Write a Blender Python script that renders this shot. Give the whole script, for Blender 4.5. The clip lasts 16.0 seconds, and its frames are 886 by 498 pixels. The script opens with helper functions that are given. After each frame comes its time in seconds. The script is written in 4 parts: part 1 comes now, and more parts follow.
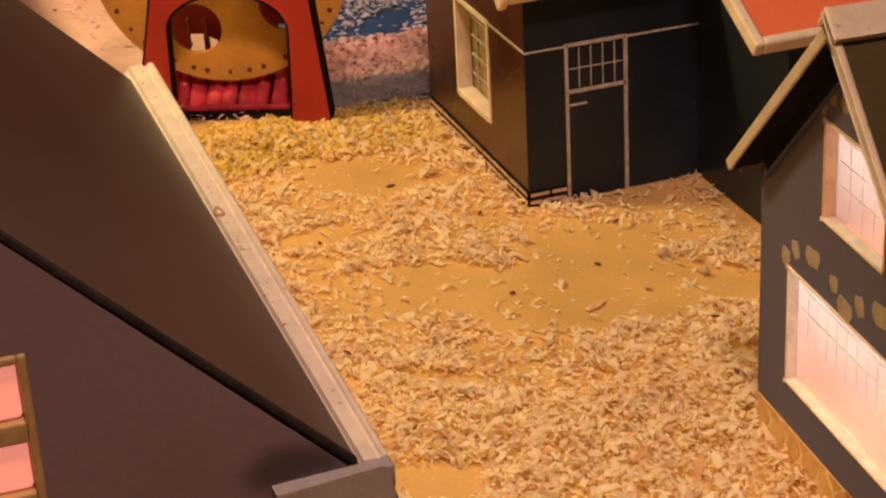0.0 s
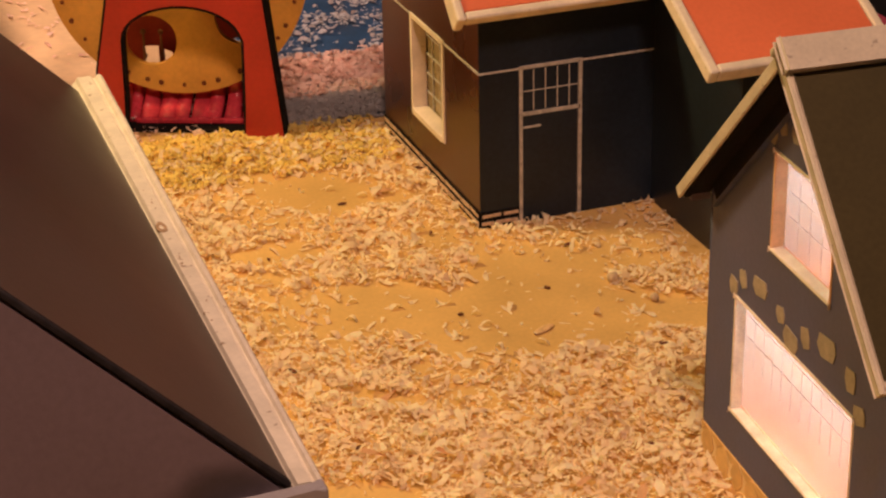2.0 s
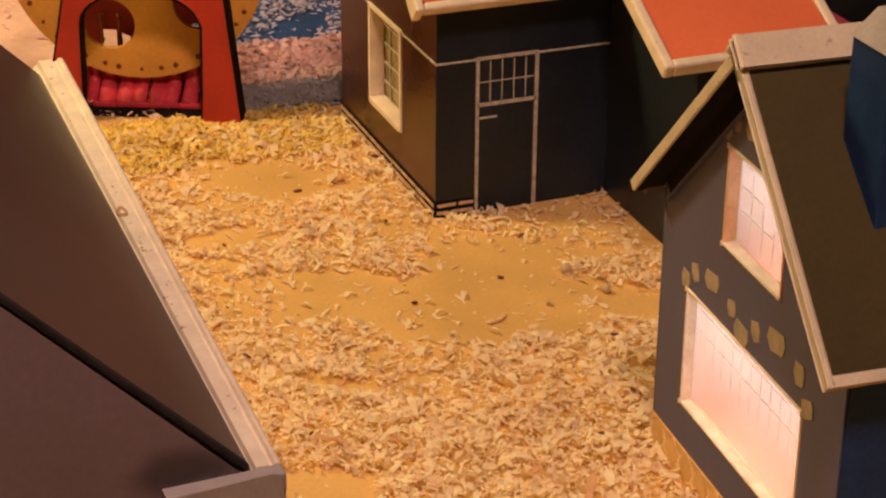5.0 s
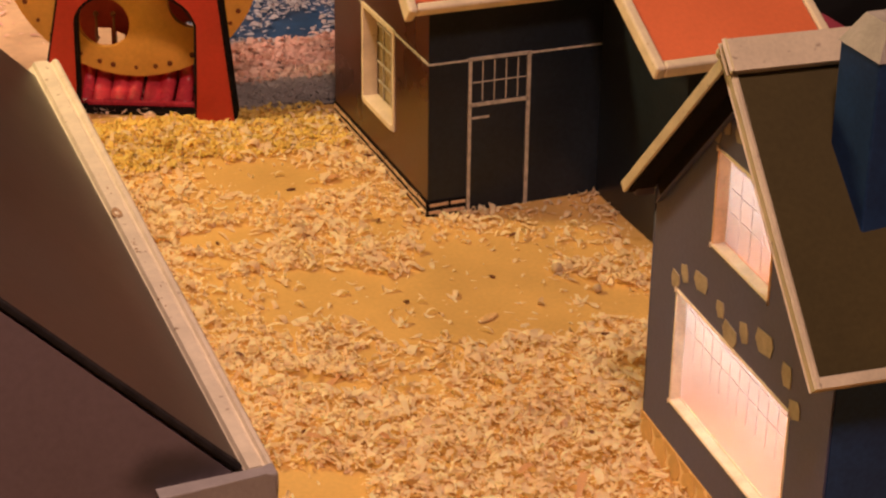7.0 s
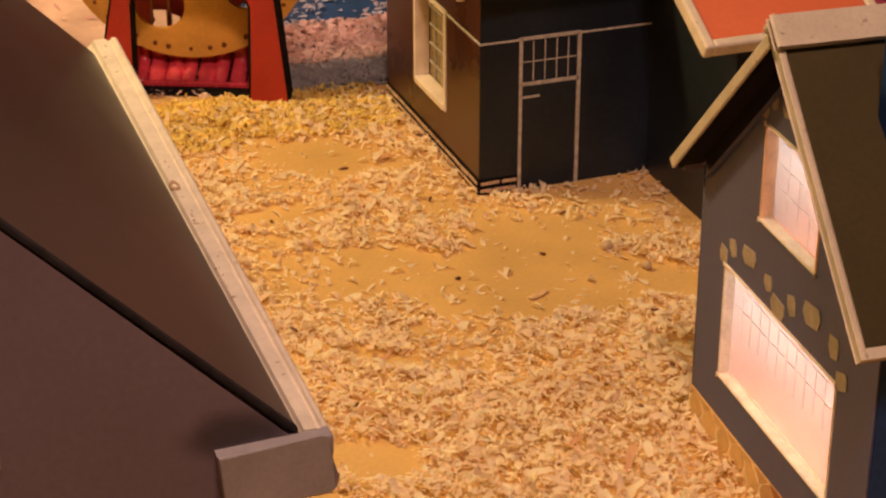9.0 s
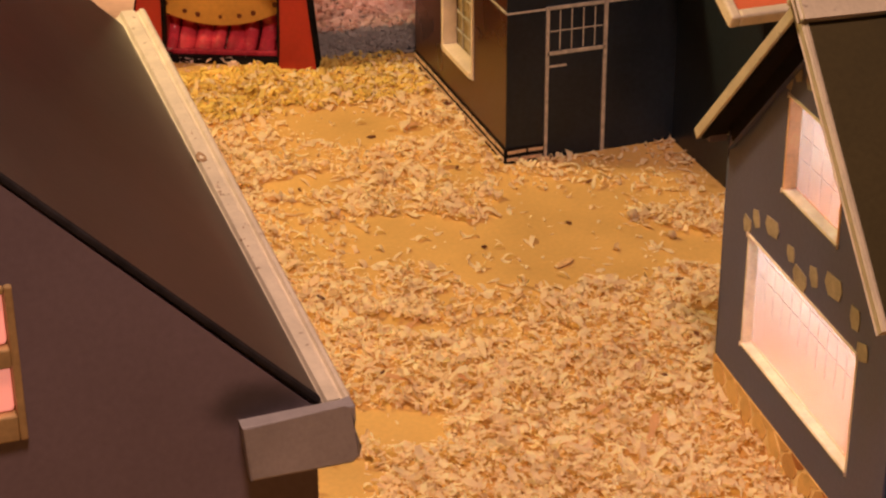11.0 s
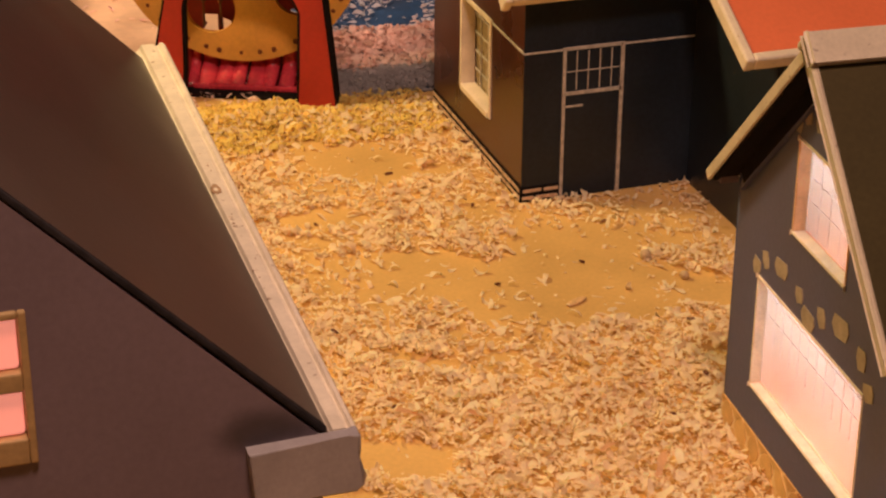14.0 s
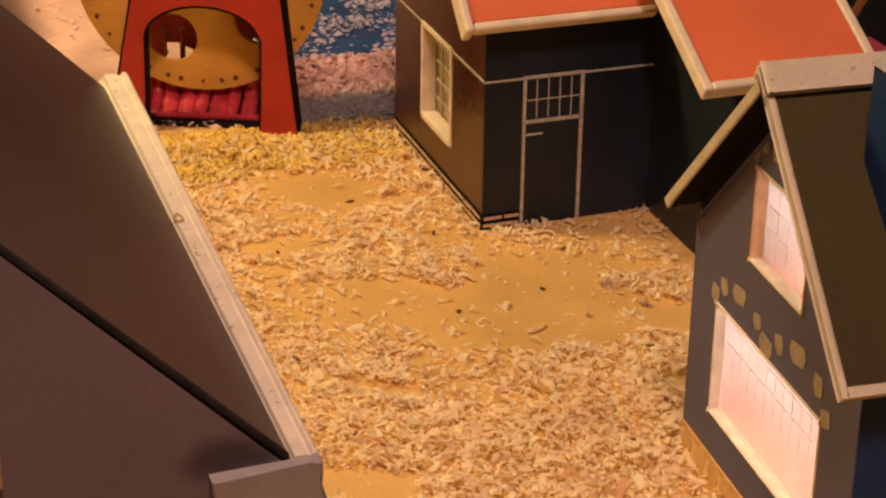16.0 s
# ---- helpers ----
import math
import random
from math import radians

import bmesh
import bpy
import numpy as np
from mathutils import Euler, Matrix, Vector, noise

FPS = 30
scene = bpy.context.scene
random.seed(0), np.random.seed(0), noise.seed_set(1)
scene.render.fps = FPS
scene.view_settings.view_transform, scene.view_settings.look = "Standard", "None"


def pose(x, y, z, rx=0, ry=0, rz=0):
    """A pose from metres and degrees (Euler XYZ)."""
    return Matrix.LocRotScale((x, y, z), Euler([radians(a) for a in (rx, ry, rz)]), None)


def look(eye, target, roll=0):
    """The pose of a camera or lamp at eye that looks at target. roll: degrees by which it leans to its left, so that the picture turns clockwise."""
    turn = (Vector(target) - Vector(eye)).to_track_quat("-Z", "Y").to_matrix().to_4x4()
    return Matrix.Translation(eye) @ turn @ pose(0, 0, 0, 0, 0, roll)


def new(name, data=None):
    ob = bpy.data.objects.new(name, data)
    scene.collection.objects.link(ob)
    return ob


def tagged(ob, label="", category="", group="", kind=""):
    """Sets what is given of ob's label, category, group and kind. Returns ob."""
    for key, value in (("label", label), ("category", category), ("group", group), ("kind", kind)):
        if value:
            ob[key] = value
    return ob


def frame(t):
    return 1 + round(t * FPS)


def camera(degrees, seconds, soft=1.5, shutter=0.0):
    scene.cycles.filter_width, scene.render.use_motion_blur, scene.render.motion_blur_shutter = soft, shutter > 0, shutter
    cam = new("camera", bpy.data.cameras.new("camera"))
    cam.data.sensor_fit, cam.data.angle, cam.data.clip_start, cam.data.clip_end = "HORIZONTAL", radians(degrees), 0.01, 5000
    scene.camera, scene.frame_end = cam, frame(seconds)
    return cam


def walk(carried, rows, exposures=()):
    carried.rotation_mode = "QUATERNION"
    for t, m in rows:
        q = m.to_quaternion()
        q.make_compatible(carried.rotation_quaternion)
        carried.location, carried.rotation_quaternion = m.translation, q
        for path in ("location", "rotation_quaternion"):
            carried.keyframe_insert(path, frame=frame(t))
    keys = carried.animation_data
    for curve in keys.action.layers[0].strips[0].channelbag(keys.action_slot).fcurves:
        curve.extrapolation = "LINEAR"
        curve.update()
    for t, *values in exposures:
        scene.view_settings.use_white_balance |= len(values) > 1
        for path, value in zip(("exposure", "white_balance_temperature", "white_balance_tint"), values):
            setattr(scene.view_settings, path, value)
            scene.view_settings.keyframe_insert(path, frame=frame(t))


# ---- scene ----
# The camera: seconds, place, tilt, turn and lean in degrees.
cam = camera(24.405, 16.0, soft=2.3)
PATH = [
    (0, -0.4955, -1.2760, 0.6293, -25.746, -18.494, -3.206),
    (0.5, -0.4873, -1.2852, 0.6372, -24.940, -18.108, -3.263),
    (1, -0.4876, -1.2805, 0.6348, -25.020, -18.039, -3.103),
    (1.5, -0.4890, -1.2766, 0.6296, -25.521, -18.931, -1.588),
    (2, -0.4878, -1.2719, 0.6285, -25.321, -19.811, -1.204),
    (2.5, -0.4887, -1.2743, 0.6281, -25.881, -20.026, -1.109),
    (3, -0.4890, -1.2757, 0.6297, -26.101, -20.312, -0.706),
    (3.5, -0.4899, -1.2767, 0.6314, -25.678, -20.493, -0.236),
    (4, -0.4913, -1.2786, 0.6325, -25.474, -20.862, 0.030),
    (4.5, -0.4938, -1.2782, 0.6324, -25.468, -21.134, 0.294),
    (5, -0.4940, -1.2790, 0.6330, -25.651, -21.361, 0.436),
    (5.2, -0.4935, -1.2833, 0.6358, -25.698, -21.405, 0.209),
    (7.3, -0.4972, -1.2872, 0.6399, -25.799, -21.581, 0.763),
    (7.5, -0.4994, -1.2892, 0.6390, -25.524, -21.533, 0.584),
    (8, -0.4996, -1.2975, 0.6461, -24.887, -21.217, 0.176),
    (8.5, -0.5035, -1.3063, 0.6438, -25.325, -20.326, -0.030),
    (9, -0.5020, -1.3027, 0.6412, -26.170, -19.968, -0.004),
    (9.2, -0.5022, -1.3010, 0.6407, -26.604, -19.777, -0.001),
    (11.3, -0.5001, -1.3115, 0.6495, -27.383, -18.995, -0.245),
    (11.5, -0.4993, -1.3120, 0.6500, -27.621, -19.207, -0.348),
    (12, -0.5004, -1.3144, 0.6508, -27.578, -18.830, -0.282),
    (12.5, -0.5006, -1.3177, 0.6518, -27.545, -18.645, -0.096),
    (13, -0.5002, -1.3202, 0.6530, -26.873, -18.729, 0.054),
    (13.5, -0.5003, -1.3218, 0.6519, -25.669, -18.501, 0.375),
    (14, -0.4998, -1.3233, 0.6520, -26.078, -18.306, 0.366),
    (14.5, -0.5000, -1.3241, 0.6551, -27.768, -19.265, 0.022),
    (15, -0.4981, -1.3279, 0.6569, -27.907, -19.376, 0.172),
    (15.5, -0.5007, -1.3302, 0.6566, -26.454, -19.460, 0.600),
    (16, -0.5019, -1.3302, 0.6563, -25.327, -19.489, 0.776),
]
walk(cam, [(t, pose(x, y, z, 90 + tilt, 0, turn) @ pose(0, 0, 0, 0, 0, lean)) for t, x, y, z, tilt, turn, lean in PATH])

# ---- light ----
world = bpy.data.worlds.new("room_light")
scene.world = world
world.use_nodes = True
world.node_tree.nodes["Background"].inputs[0].default_value = (1.0, 0.78, 0.66, 1)
world.node_tree.nodes["Background"].inputs[1].default_value = 0.085


def lamp(name, kind, at, target, watts, colour, size, cone=60, blend=0.5):
    data = bpy.data.lights.new(name, kind)
    data.energy, data.color = watts, colour
    if kind == "AREA":
        data.shape, data.size = "DISK", size
    else:
        data.shadow_soft_size = size
    if kind == "SPOT":
        data.spot_size, data.spot_blend = radians(cone), blend
    ob = new(name, data)
    ob.matrix_world = look(at, target)
    return ob


lamp("heat_lamp", "SPOT", (-0.62, 0.30, 0.85), (-0.10, -0.16, 0), 32.3, (1.0, 0.70, 0.285), 0.08, 56.5, 0.28)
lamp("room_lamp", "AREA", (-0.40, -1.16, 1.75), (-0.15, -0.3, 0.0), 21.8, (1.0, 0.618, 0.475), 0.28)
lamp("rose_lamp", "SPOT", (-0.42, 0.80, 0.9), (-0.10, 0.62, 0), 46, (1.0, 0.57, 0.40), 0.06, 33.5, 0.25)


# ---- materials ----
def mat(name, colour, rough=0.6, vary=0.15, scale=40.0, fine=400.0, bump=0.15, metal=0.0, stain=None, island=0.0, obj=0.0, spec=0.5, coat=0.0):
    """A painted or raw surface: broad cloudiness, fine grain, relief and, if stain is given, worn spots of that colour."""
    m = bpy.data.materials.new(name)
    m.use_nodes = True
    nt = m.node_tree
    b = nt.nodes["Principled BSDF"]
    link, node = nt.links.new, nt.nodes.new
    co = node("ShaderNodeTexCoord")
    n1 = node("ShaderNodeTexNoise")
    n1.inputs["Scale"].default_value, n1.inputs["Detail"].default_value = scale, 5
    n2 = node("ShaderNodeTexNoise")
    n2.inputs["Scale"].default_value, n2.inputs["Detail"].default_value = fine, 3
    link(co.outputs["Object"], n1.inputs["Vector"])
    link(co.outputs["Object"], n2.inputs["Vector"])
    mix = node("ShaderNodeMix")
    mix.data_type = "RGBA"
    mix.inputs[6].default_value = (*[c * (1 - vary) for c in colour], 1)
    mix.inputs[7].default_value = (*[min(1, c * (1 + vary)) for c in colour], 1)
    ramp = node("ShaderNodeMapRange")
    ramp.inputs[1].default_value, ramp.inputs[2].default_value = 0.3, 0.7
    link(n1.outputs["Fac"], ramp.inputs[0])
    link(ramp.outputs[0], mix.inputs[0])
    last = mix.outputs[2]
    mix2 = node("ShaderNodeMix")
    mix2.data_type, mix2.blend_type = "RGBA", "MULTIPLY"
    mix2.inputs[0].default_value = min(1, vary * 2)
    link(last, mix2.inputs[6])
    link(n2.outputs["Fac"], mix2.inputs[7])
    gain = node("ShaderNodeMix")
    gain.data_type, gain.blend_type = "RGBA", "MULTIPLY"
    gain.inputs[0].default_value = 1
    k = 1 + min(1, vary * 2) * 0.9
    gain.inputs[7].default_value = (k, k, k, 1)
    link(mix2.outputs[2], gain.inputs[6])
    last = gain.outputs[2]
    if stain:
        n3 = node("ShaderNodeTexNoise")
        n3.inputs["Scale"].default_value, n3.inputs["Detail"].default_value = scale * 3.3, 6
        link(co.outputs["Object"], n3.inputs["Vector"])
        r3 = node("ShaderNodeMapRange")
        r3.inputs[1].default_value, r3.inputs[2].default_value = 0.66, 0.74
        link(n3.outputs["Fac"], r3.inputs[0])
        m3 = node("ShaderNodeMix")
        m3.data_type = "RGBA"
        m3.inputs[7].default_value = (*stain, 1)
        link(r3.outputs[0], m3.inputs[0])
        link(last, m3.inputs[6])
        last = m3.outputs[2]
    for amount, source in ((island, "island"), (obj, "object")):
        if amount:
            if source == "island":
                src = node("ShaderNodeNewGeometry").outputs["Random Per Island"]
            else:
                src = node("ShaderNodeObjectInfo").outputs["Random"]
            mr = node("ShaderNodeMix")
            mr.data_type = "RGBA"
            mr.inputs[6].default_value = (1 - amount * 0.7, (1 - amount) * 0.99, (1 - amount) * 0.95, 1)
            mr.inputs[7].default_value = (1 + amount * 0.4, 1 + amount * 0.5, 1 + amount * 0.5, 1)
            link(src, mr.inputs[0])
            mm = node("ShaderNodeMix")
            mm.data_type, mm.blend_type = "RGBA", "MULTIPLY"
            mm.inputs[0].default_value = 1
            link(last, mm.inputs[6])
            link(mr.outputs[2], mm.inputs[7])
            last = mm.outputs[2]
    link(last, b.inputs["Base Color"])
    rr = node("ShaderNodeMapRange")
    rr.inputs[3].default_value, rr.inputs[4].default_value = max(0.03, rough - 0.12), min(1, rough + 0.12)
    link(n1.outputs["Fac"], rr.inputs[0])
    link(rr.outputs[0], b.inputs["Roughness"])
    b.inputs["Metallic"].default_value = metal
    b.inputs["Specular IOR Level"].default_value = spec
    b.inputs["Coat Weight"].default_value = coat
    if bump:
        bp = node("ShaderNodeBump")
        bp.inputs["Strength"].default_value, bp.inputs["Distance"].default_value = bump, 0.001
        link(n2.outputs["Fac"], bp.inputs["Height"])
        link(bp.outputs[0], b.inputs["Normal"])
    return m


def darkened(material, spot, reach, dark_tone):
    """A dark patch on a painted surface, round a spot of the thing, with a torn edge."""
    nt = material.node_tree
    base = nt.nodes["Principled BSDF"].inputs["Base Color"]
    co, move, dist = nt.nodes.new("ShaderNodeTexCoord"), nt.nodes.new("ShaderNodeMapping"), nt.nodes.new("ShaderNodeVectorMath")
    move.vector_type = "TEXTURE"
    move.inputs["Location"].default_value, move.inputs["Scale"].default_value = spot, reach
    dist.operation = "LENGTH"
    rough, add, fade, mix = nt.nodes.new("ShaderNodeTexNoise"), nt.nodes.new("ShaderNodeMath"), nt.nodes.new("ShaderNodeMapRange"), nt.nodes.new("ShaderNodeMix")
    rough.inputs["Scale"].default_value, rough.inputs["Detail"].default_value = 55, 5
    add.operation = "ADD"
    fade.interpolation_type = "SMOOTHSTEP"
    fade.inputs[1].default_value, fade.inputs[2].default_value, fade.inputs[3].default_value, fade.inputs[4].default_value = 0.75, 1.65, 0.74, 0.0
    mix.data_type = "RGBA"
    mix.inputs[7].default_value = (*dark_tone, 1)
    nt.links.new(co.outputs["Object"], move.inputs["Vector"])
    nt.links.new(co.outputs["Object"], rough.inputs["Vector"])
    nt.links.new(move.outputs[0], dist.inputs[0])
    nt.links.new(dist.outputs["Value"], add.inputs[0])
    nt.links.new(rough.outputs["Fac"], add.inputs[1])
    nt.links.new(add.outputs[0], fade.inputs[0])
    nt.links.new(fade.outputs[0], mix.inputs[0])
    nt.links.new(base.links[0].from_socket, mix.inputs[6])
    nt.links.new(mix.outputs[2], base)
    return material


def glow(name, colour, strength, base=1.0, uneven=0.25):
    m = bpy.data.materials.new(name)
    m.use_nodes = True
    nt = m.node_tree
    b = nt.nodes["Principled BSDF"]
    n = nt.nodes.new("ShaderNodeTexNoise")
    n.inputs["Scale"].default_value = 60
    r = nt.nodes.new("ShaderNodeMapRange")
    r.inputs[3].default_value, r.inputs[4].default_value = strength * (1 - uneven), strength * (1 + uneven)
    nt.links.new(n.outputs["Fac"], r.inputs[0])
    b.inputs["Base Color"].default_value = (*[c * base for c in colour], 1)
    b.inputs["Emission Color"].default_value = (*colour, 1)
    nt.links.new(r.outputs[0], b.inputs["Emission Strength"])
    return m


def glass(name):
    m = bpy.data.materials.new(name)
    m.use_nodes = True
    b = m.node_tree.nodes["Principled BSDF"]
    b.inputs["Base Color"].default_value = (1, 1, 1, 1)
    b.inputs["Transmission Weight"].default_value = 1
    b.inputs["Roughness"].default_value = 0.05
    b.inputs["IOR"].default_value = 1.1
    return m


YELLOW = mat("yellow_floor_paint", (0.66, 0.412, 0.142), 0.5, 0.12, 13, 300, 0.08, stain=(0.60, 0.33, 0.08))
BLUE_FLOOR = mat("blue_floor_paint", (0.012, 0.055, 0.14), 0.55, 0.3, 30, 300, 0.1)


def shaving_material(name, colour, island):
    """Thin pine curls: matt wood that lets some light through."""
    m = mat(name, colour, 0.65, 0.12, 60, 900, 0.12, spec=0.3)
    nt = m.node_tree
    geo, ramp, tint = nt.nodes.new("ShaderNodeNewGeometry"), nt.nodes.new("ShaderNodeValToRGB"), nt.nodes.new("ShaderNodeMix")
    stops = ramp.color_ramp.elements
    stops[0].color, stops[1].color = (1 - 2.6 * island, 1 - 3.6 * island, 1 - 4.2 * island, 1), (1 + 0.3 * island, 1 + 0.6 * island, 1 + 0.9 * island, 1)
    for at, k in ((0.07, (0.9, 1.5, 1.9)), (0.24, (0.1, 0.8, 0.7)), (0.50, (0.0, 0.12, 0.0)), (0.72, (-0.1, -0.1, -0.3))):
        stops.new(at).color = (*[1 - island * v for v in k], 1)
    tint.data_type, tint.blend_type = "RGBA", "MULTIPLY"
    tint.inputs[0].default_value = 1
    base = nt.nodes["Principled BSDF"].inputs["Base Color"]
    nt.links.new(geo.outputs["Random Per Island"], ramp.inputs[0])
    nt.links.new(base.links[0].from_socket, tint.inputs[6])
    nt.links.new(ramp.outputs[0], tint.inputs[7])
    nt.links.new(tint.outputs[2], base)
    b, out = nt.nodes["Principled BSDF"], nt.nodes["Material Output"]
    tr, mx = nt.nodes.new("ShaderNodeBsdfTranslucent"), nt.nodes.new("ShaderNodeMixShader")
    mx.inputs[0].default_value = 0.42
    warm = nt.nodes.new("ShaderNodeMix")
    warm.data_type, warm.blend_type = "RGBA", "MULTIPLY"
    warm.inputs[0].default_value = 1
    warm.inputs[7].default_value = (1.0, 0.97, 0.90, 1)
    nt.links.new(tint.outputs[2], warm.inputs[6])
    nt.links.new(warm.outputs[2], tr.inputs["Color"])
    nt.links.new(b.outputs[0], mx.inputs[1])
    nt.links.new(tr.outputs[0], mx.inputs[2])
    nt.links.new(mx.outputs[0], out.inputs["Surface"])
    return m


SHAVING = shaving_material("pine_shaving", (0.965, 0.82, 0.57), 0.12)
BROWN_SHAVING = shaving_material("browned_shaving", (0.74, 0.46, 0.26), 0.1)
# Yellow lamp light is put into the colour of this heap.
LAMP_YELLOW_SHAVING = shaving_material("lamp_yellow_shaving", (0.90, 0.735, 0.24), 0.12)
# Grey base colour stands for the shade behind the wheel stand.
SHADED_SHAVING = shaving_material("shaded_shaving", (0.50, 0.485, 0.49), 0.06)
# Bluish base colour offsets the pink cast of the rose lamp.
COOLED_SHAVING = shaving_material("cooled_shaving", (0.60, 0.63, 0.66), 0.12)
# Part of the rose light's pink is painted into this pine colour.
FAR_SHAVING = shaving_material("rose_tinted_shaving", (0.84, 0.66, 0.58), 0.15)
PALE_FLOOR = mat("pale_floor_paint", (0.62, 0.47, 0.27), 0.5, 0.14, 7, 120, 0.05)
WHITE = mat("white_wall_paint", (0.74, 0.66, 0.56), 0.55, 0.12, 20, 300, 0.1)
PINK = mat("pink_paint", (0.62, 0.10, 0.16), 0.5, 0.15, 40, 300, 0.1)
PELLET = mat("tan_pellet", (0.55, 0.40, 0.24), 0.8, 0.2, 300, 1500, 0.4)
HULL = mat("seed_hull", (0.68, 0.43, 0.20), 0.6, 0.2, 200, 900, 0.3)
DROPPING = mat("dark_dropping", (0.15, 0.055, 0.022), 0.6, 0.3, 300, 2000, 0.3)
BLACK = mat("black_gloss_paint", (0.0120, 0.0180, 0.0290), 0.36, 0.3, 14, 250, 0.05, spec=0.28)
CREAM = mat("cream_paint", (0.75, 0.64, 0.51), 0.5, 0.12, 60, 500, 0.15, stain=(0.54, 0.40, 0.24))
CREAM_LINE = mat("cream_brush_line", (0.46, 0.42, 0.37), 0.6, 0.3, 200, 900, 0.2)
RED_ROOF = mat("red_roof_paint", (0.74, 0.175, 0.080), 0.42, 0.08, 12, 300, 0.05)
RED = mat("red_paint", (0.40, 0.027, 0.017), 0.45, 0.14, 18, 260, 0.06)
MAROON = mat("shaded_red_board", (0.40, 0.045, 0.022), 0.5, 0.2, 20, 260, 0.06)
ORANGE = mat("ochre_paint", (0.70, 0.35, 0.065), 0.5, 0.12, 25, 300, 0.06)
DOT = mat("brown_dot_paint", (0.17, 0.040, 0.012), 0.6, 0.2, 200, 900, 0.1)
MAGENTA = mat("magenta_satin", (0.56, 0.045, 0.070), 0.26, 0.25, 60, 300, 0.1)
VERGE = mat("worn_black_line_paint", (0.026, 0.023, 0.025), 0.9, 0.35, 60, 300, 0.2, spec=0.1)
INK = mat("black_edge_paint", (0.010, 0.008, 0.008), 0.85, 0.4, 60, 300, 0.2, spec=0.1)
GREY = mat("slate_grey_paint", (0.072, 0.083, 0.180), 0.5, 0.14, 16, 350, 0.1)
TAUPE = mat("taupe_wall_paint", (0.170, 0.130, 0.158), 0.6, 0.12, 12, 350, 0.1)
GABLE_TAUPE = darkened(mat("darkened_taupe_wall_paint", (0.170, 0.130, 0.158), 0.6, 0.12, 12, 350, 0.1), (-0.362, -0.714, 0.276), (0.025, 0.05, 0.010), (0.022, 0.016, 0.015))
ROOF_TAUPE = mat("taupe_roof_paint", (0.076, 0.055, 0.045), 0.44, 0.12, 10, 350, 0.05, spec=0.5)
OLIVE = mat("olive_roof_paint", (0.060, 0.046, 0.017), 0.7, 0.16, 18, 350, 0.08, spec=0.2)
NAVY = mat("navy_paint", (0.012, 0.042, 0.135), 0.62, 0.25, 30, 350, 0.1, spec=0.25)
GREY_TRIM = mat("grey_trim_paint", (0.34, 0.31, 0.315), 0.5, 0.12, 50, 500, 0.15)
CORNICE = mat("worn_cream_cornice_paint", (0.79, 0.705, 0.555), 0.42, 0.10, 75, 400, 0.2, stain=(0.40, 0.28, 0.17))
# The brown is the warm floor's reflection, put into the black base colour.
SIDE_BLACK = mat("floor_tinted_black_paint", (0.052, 0.017, 0.006), 0.30, 0.3, 14, 250, 0.05, spec=0.5)
TRIM = mat("warm_white_trim_paint", (0.60, 0.52, 0.39), 0.5, 0.12, 50, 500, 0.2, stain=(0.34, 0.26, 0.19))
CAP = mat("grey_cap_paint", (0.35, 0.32, 0.30), 0.55, 0.15, 60, 500, 0.2)
PAINTED_BRICK = mat("tan_brick_paint", (0.56, 0.39, 0.26), 0.6, 0.25, 150, 700, 0.2, obj=0.2)
PAW = mat("beige_print_paint", (0.38, 0.32, 0.24), 0.6, 0.2, 120, 600, 0.15)
STONE = mat("painted_stone", (0.70, 0.44, 0.175), 0.6, 0.12, 80, 500, 0.2, obj=0.28)
DARK_STONE = mat("dark_painted_stone", (0.36, 0.14, 0.04), 0.6, 0.14, 80, 500, 0.2, obj=0.3)
MORTAR = mat("pale_mortar_paint", (0.86, 0.63, 0.34), 0.6, 0.15, 80, 500, 0.2)
ROOM_WHITE = mat("warm_white_room_paint", (0.93, 0.84, 0.77), 0.7, 0.08, 20, 200, 0.05)
PEACH = mat("peach_room_paint", (0.94, 0.62, 0.50), 0.7, 0.1, 20, 200, 0.05)
SALMON = mat("salmon_floor_paint", (0.90, 0.46, 0.32), 0.6, 0.12, 30, 200, 0.05)
BEIGE_FRAME = mat("window_frame_paint", (0.90, 0.755, 0.60), 0.5, 0.15, 80, 500, 0.2)
# Upper window's stiles: orange glow from inside is put into their colour.
GLOW_FRAME = mat("glow_tinted_frame_paint", (0.90, 0.54, 0.31), 0.5, 0.15, 80, 500, 0.2)
LEAD = mat("pale_lattice_line", (0.60, 0.55, 0.57), 0.5, 0.2, 200, 800, 0.1)
OLIVE_FRAME = mat("ochre_frame_paint", (0.40, 0.27, 0.12), 0.5, 0.2, 60, 400, 0.15)
# Yellow light in the glass is painted as the pane's own colour.
MUSTARD = mat("glow_tinted_pane_paint", (0.24, 0.18, 0.085), 0.25, 0.3, 40, 300, 0.05)
ROSE_PANE = glow("backlit_rose_pane", (1.0, 0.35, 0.26), 0.62)
ROSE_TUBE = glow("lit_bulb", (0.78, 0.91, 1.0), 5.8, 1.0, 0.05)
CHIP = mat("bare_wood_chip", (0.42, 0.27, 0.15), 0.7, 0.3, 300, 1500, 0.3)
GLASS = glass("clear_pane")


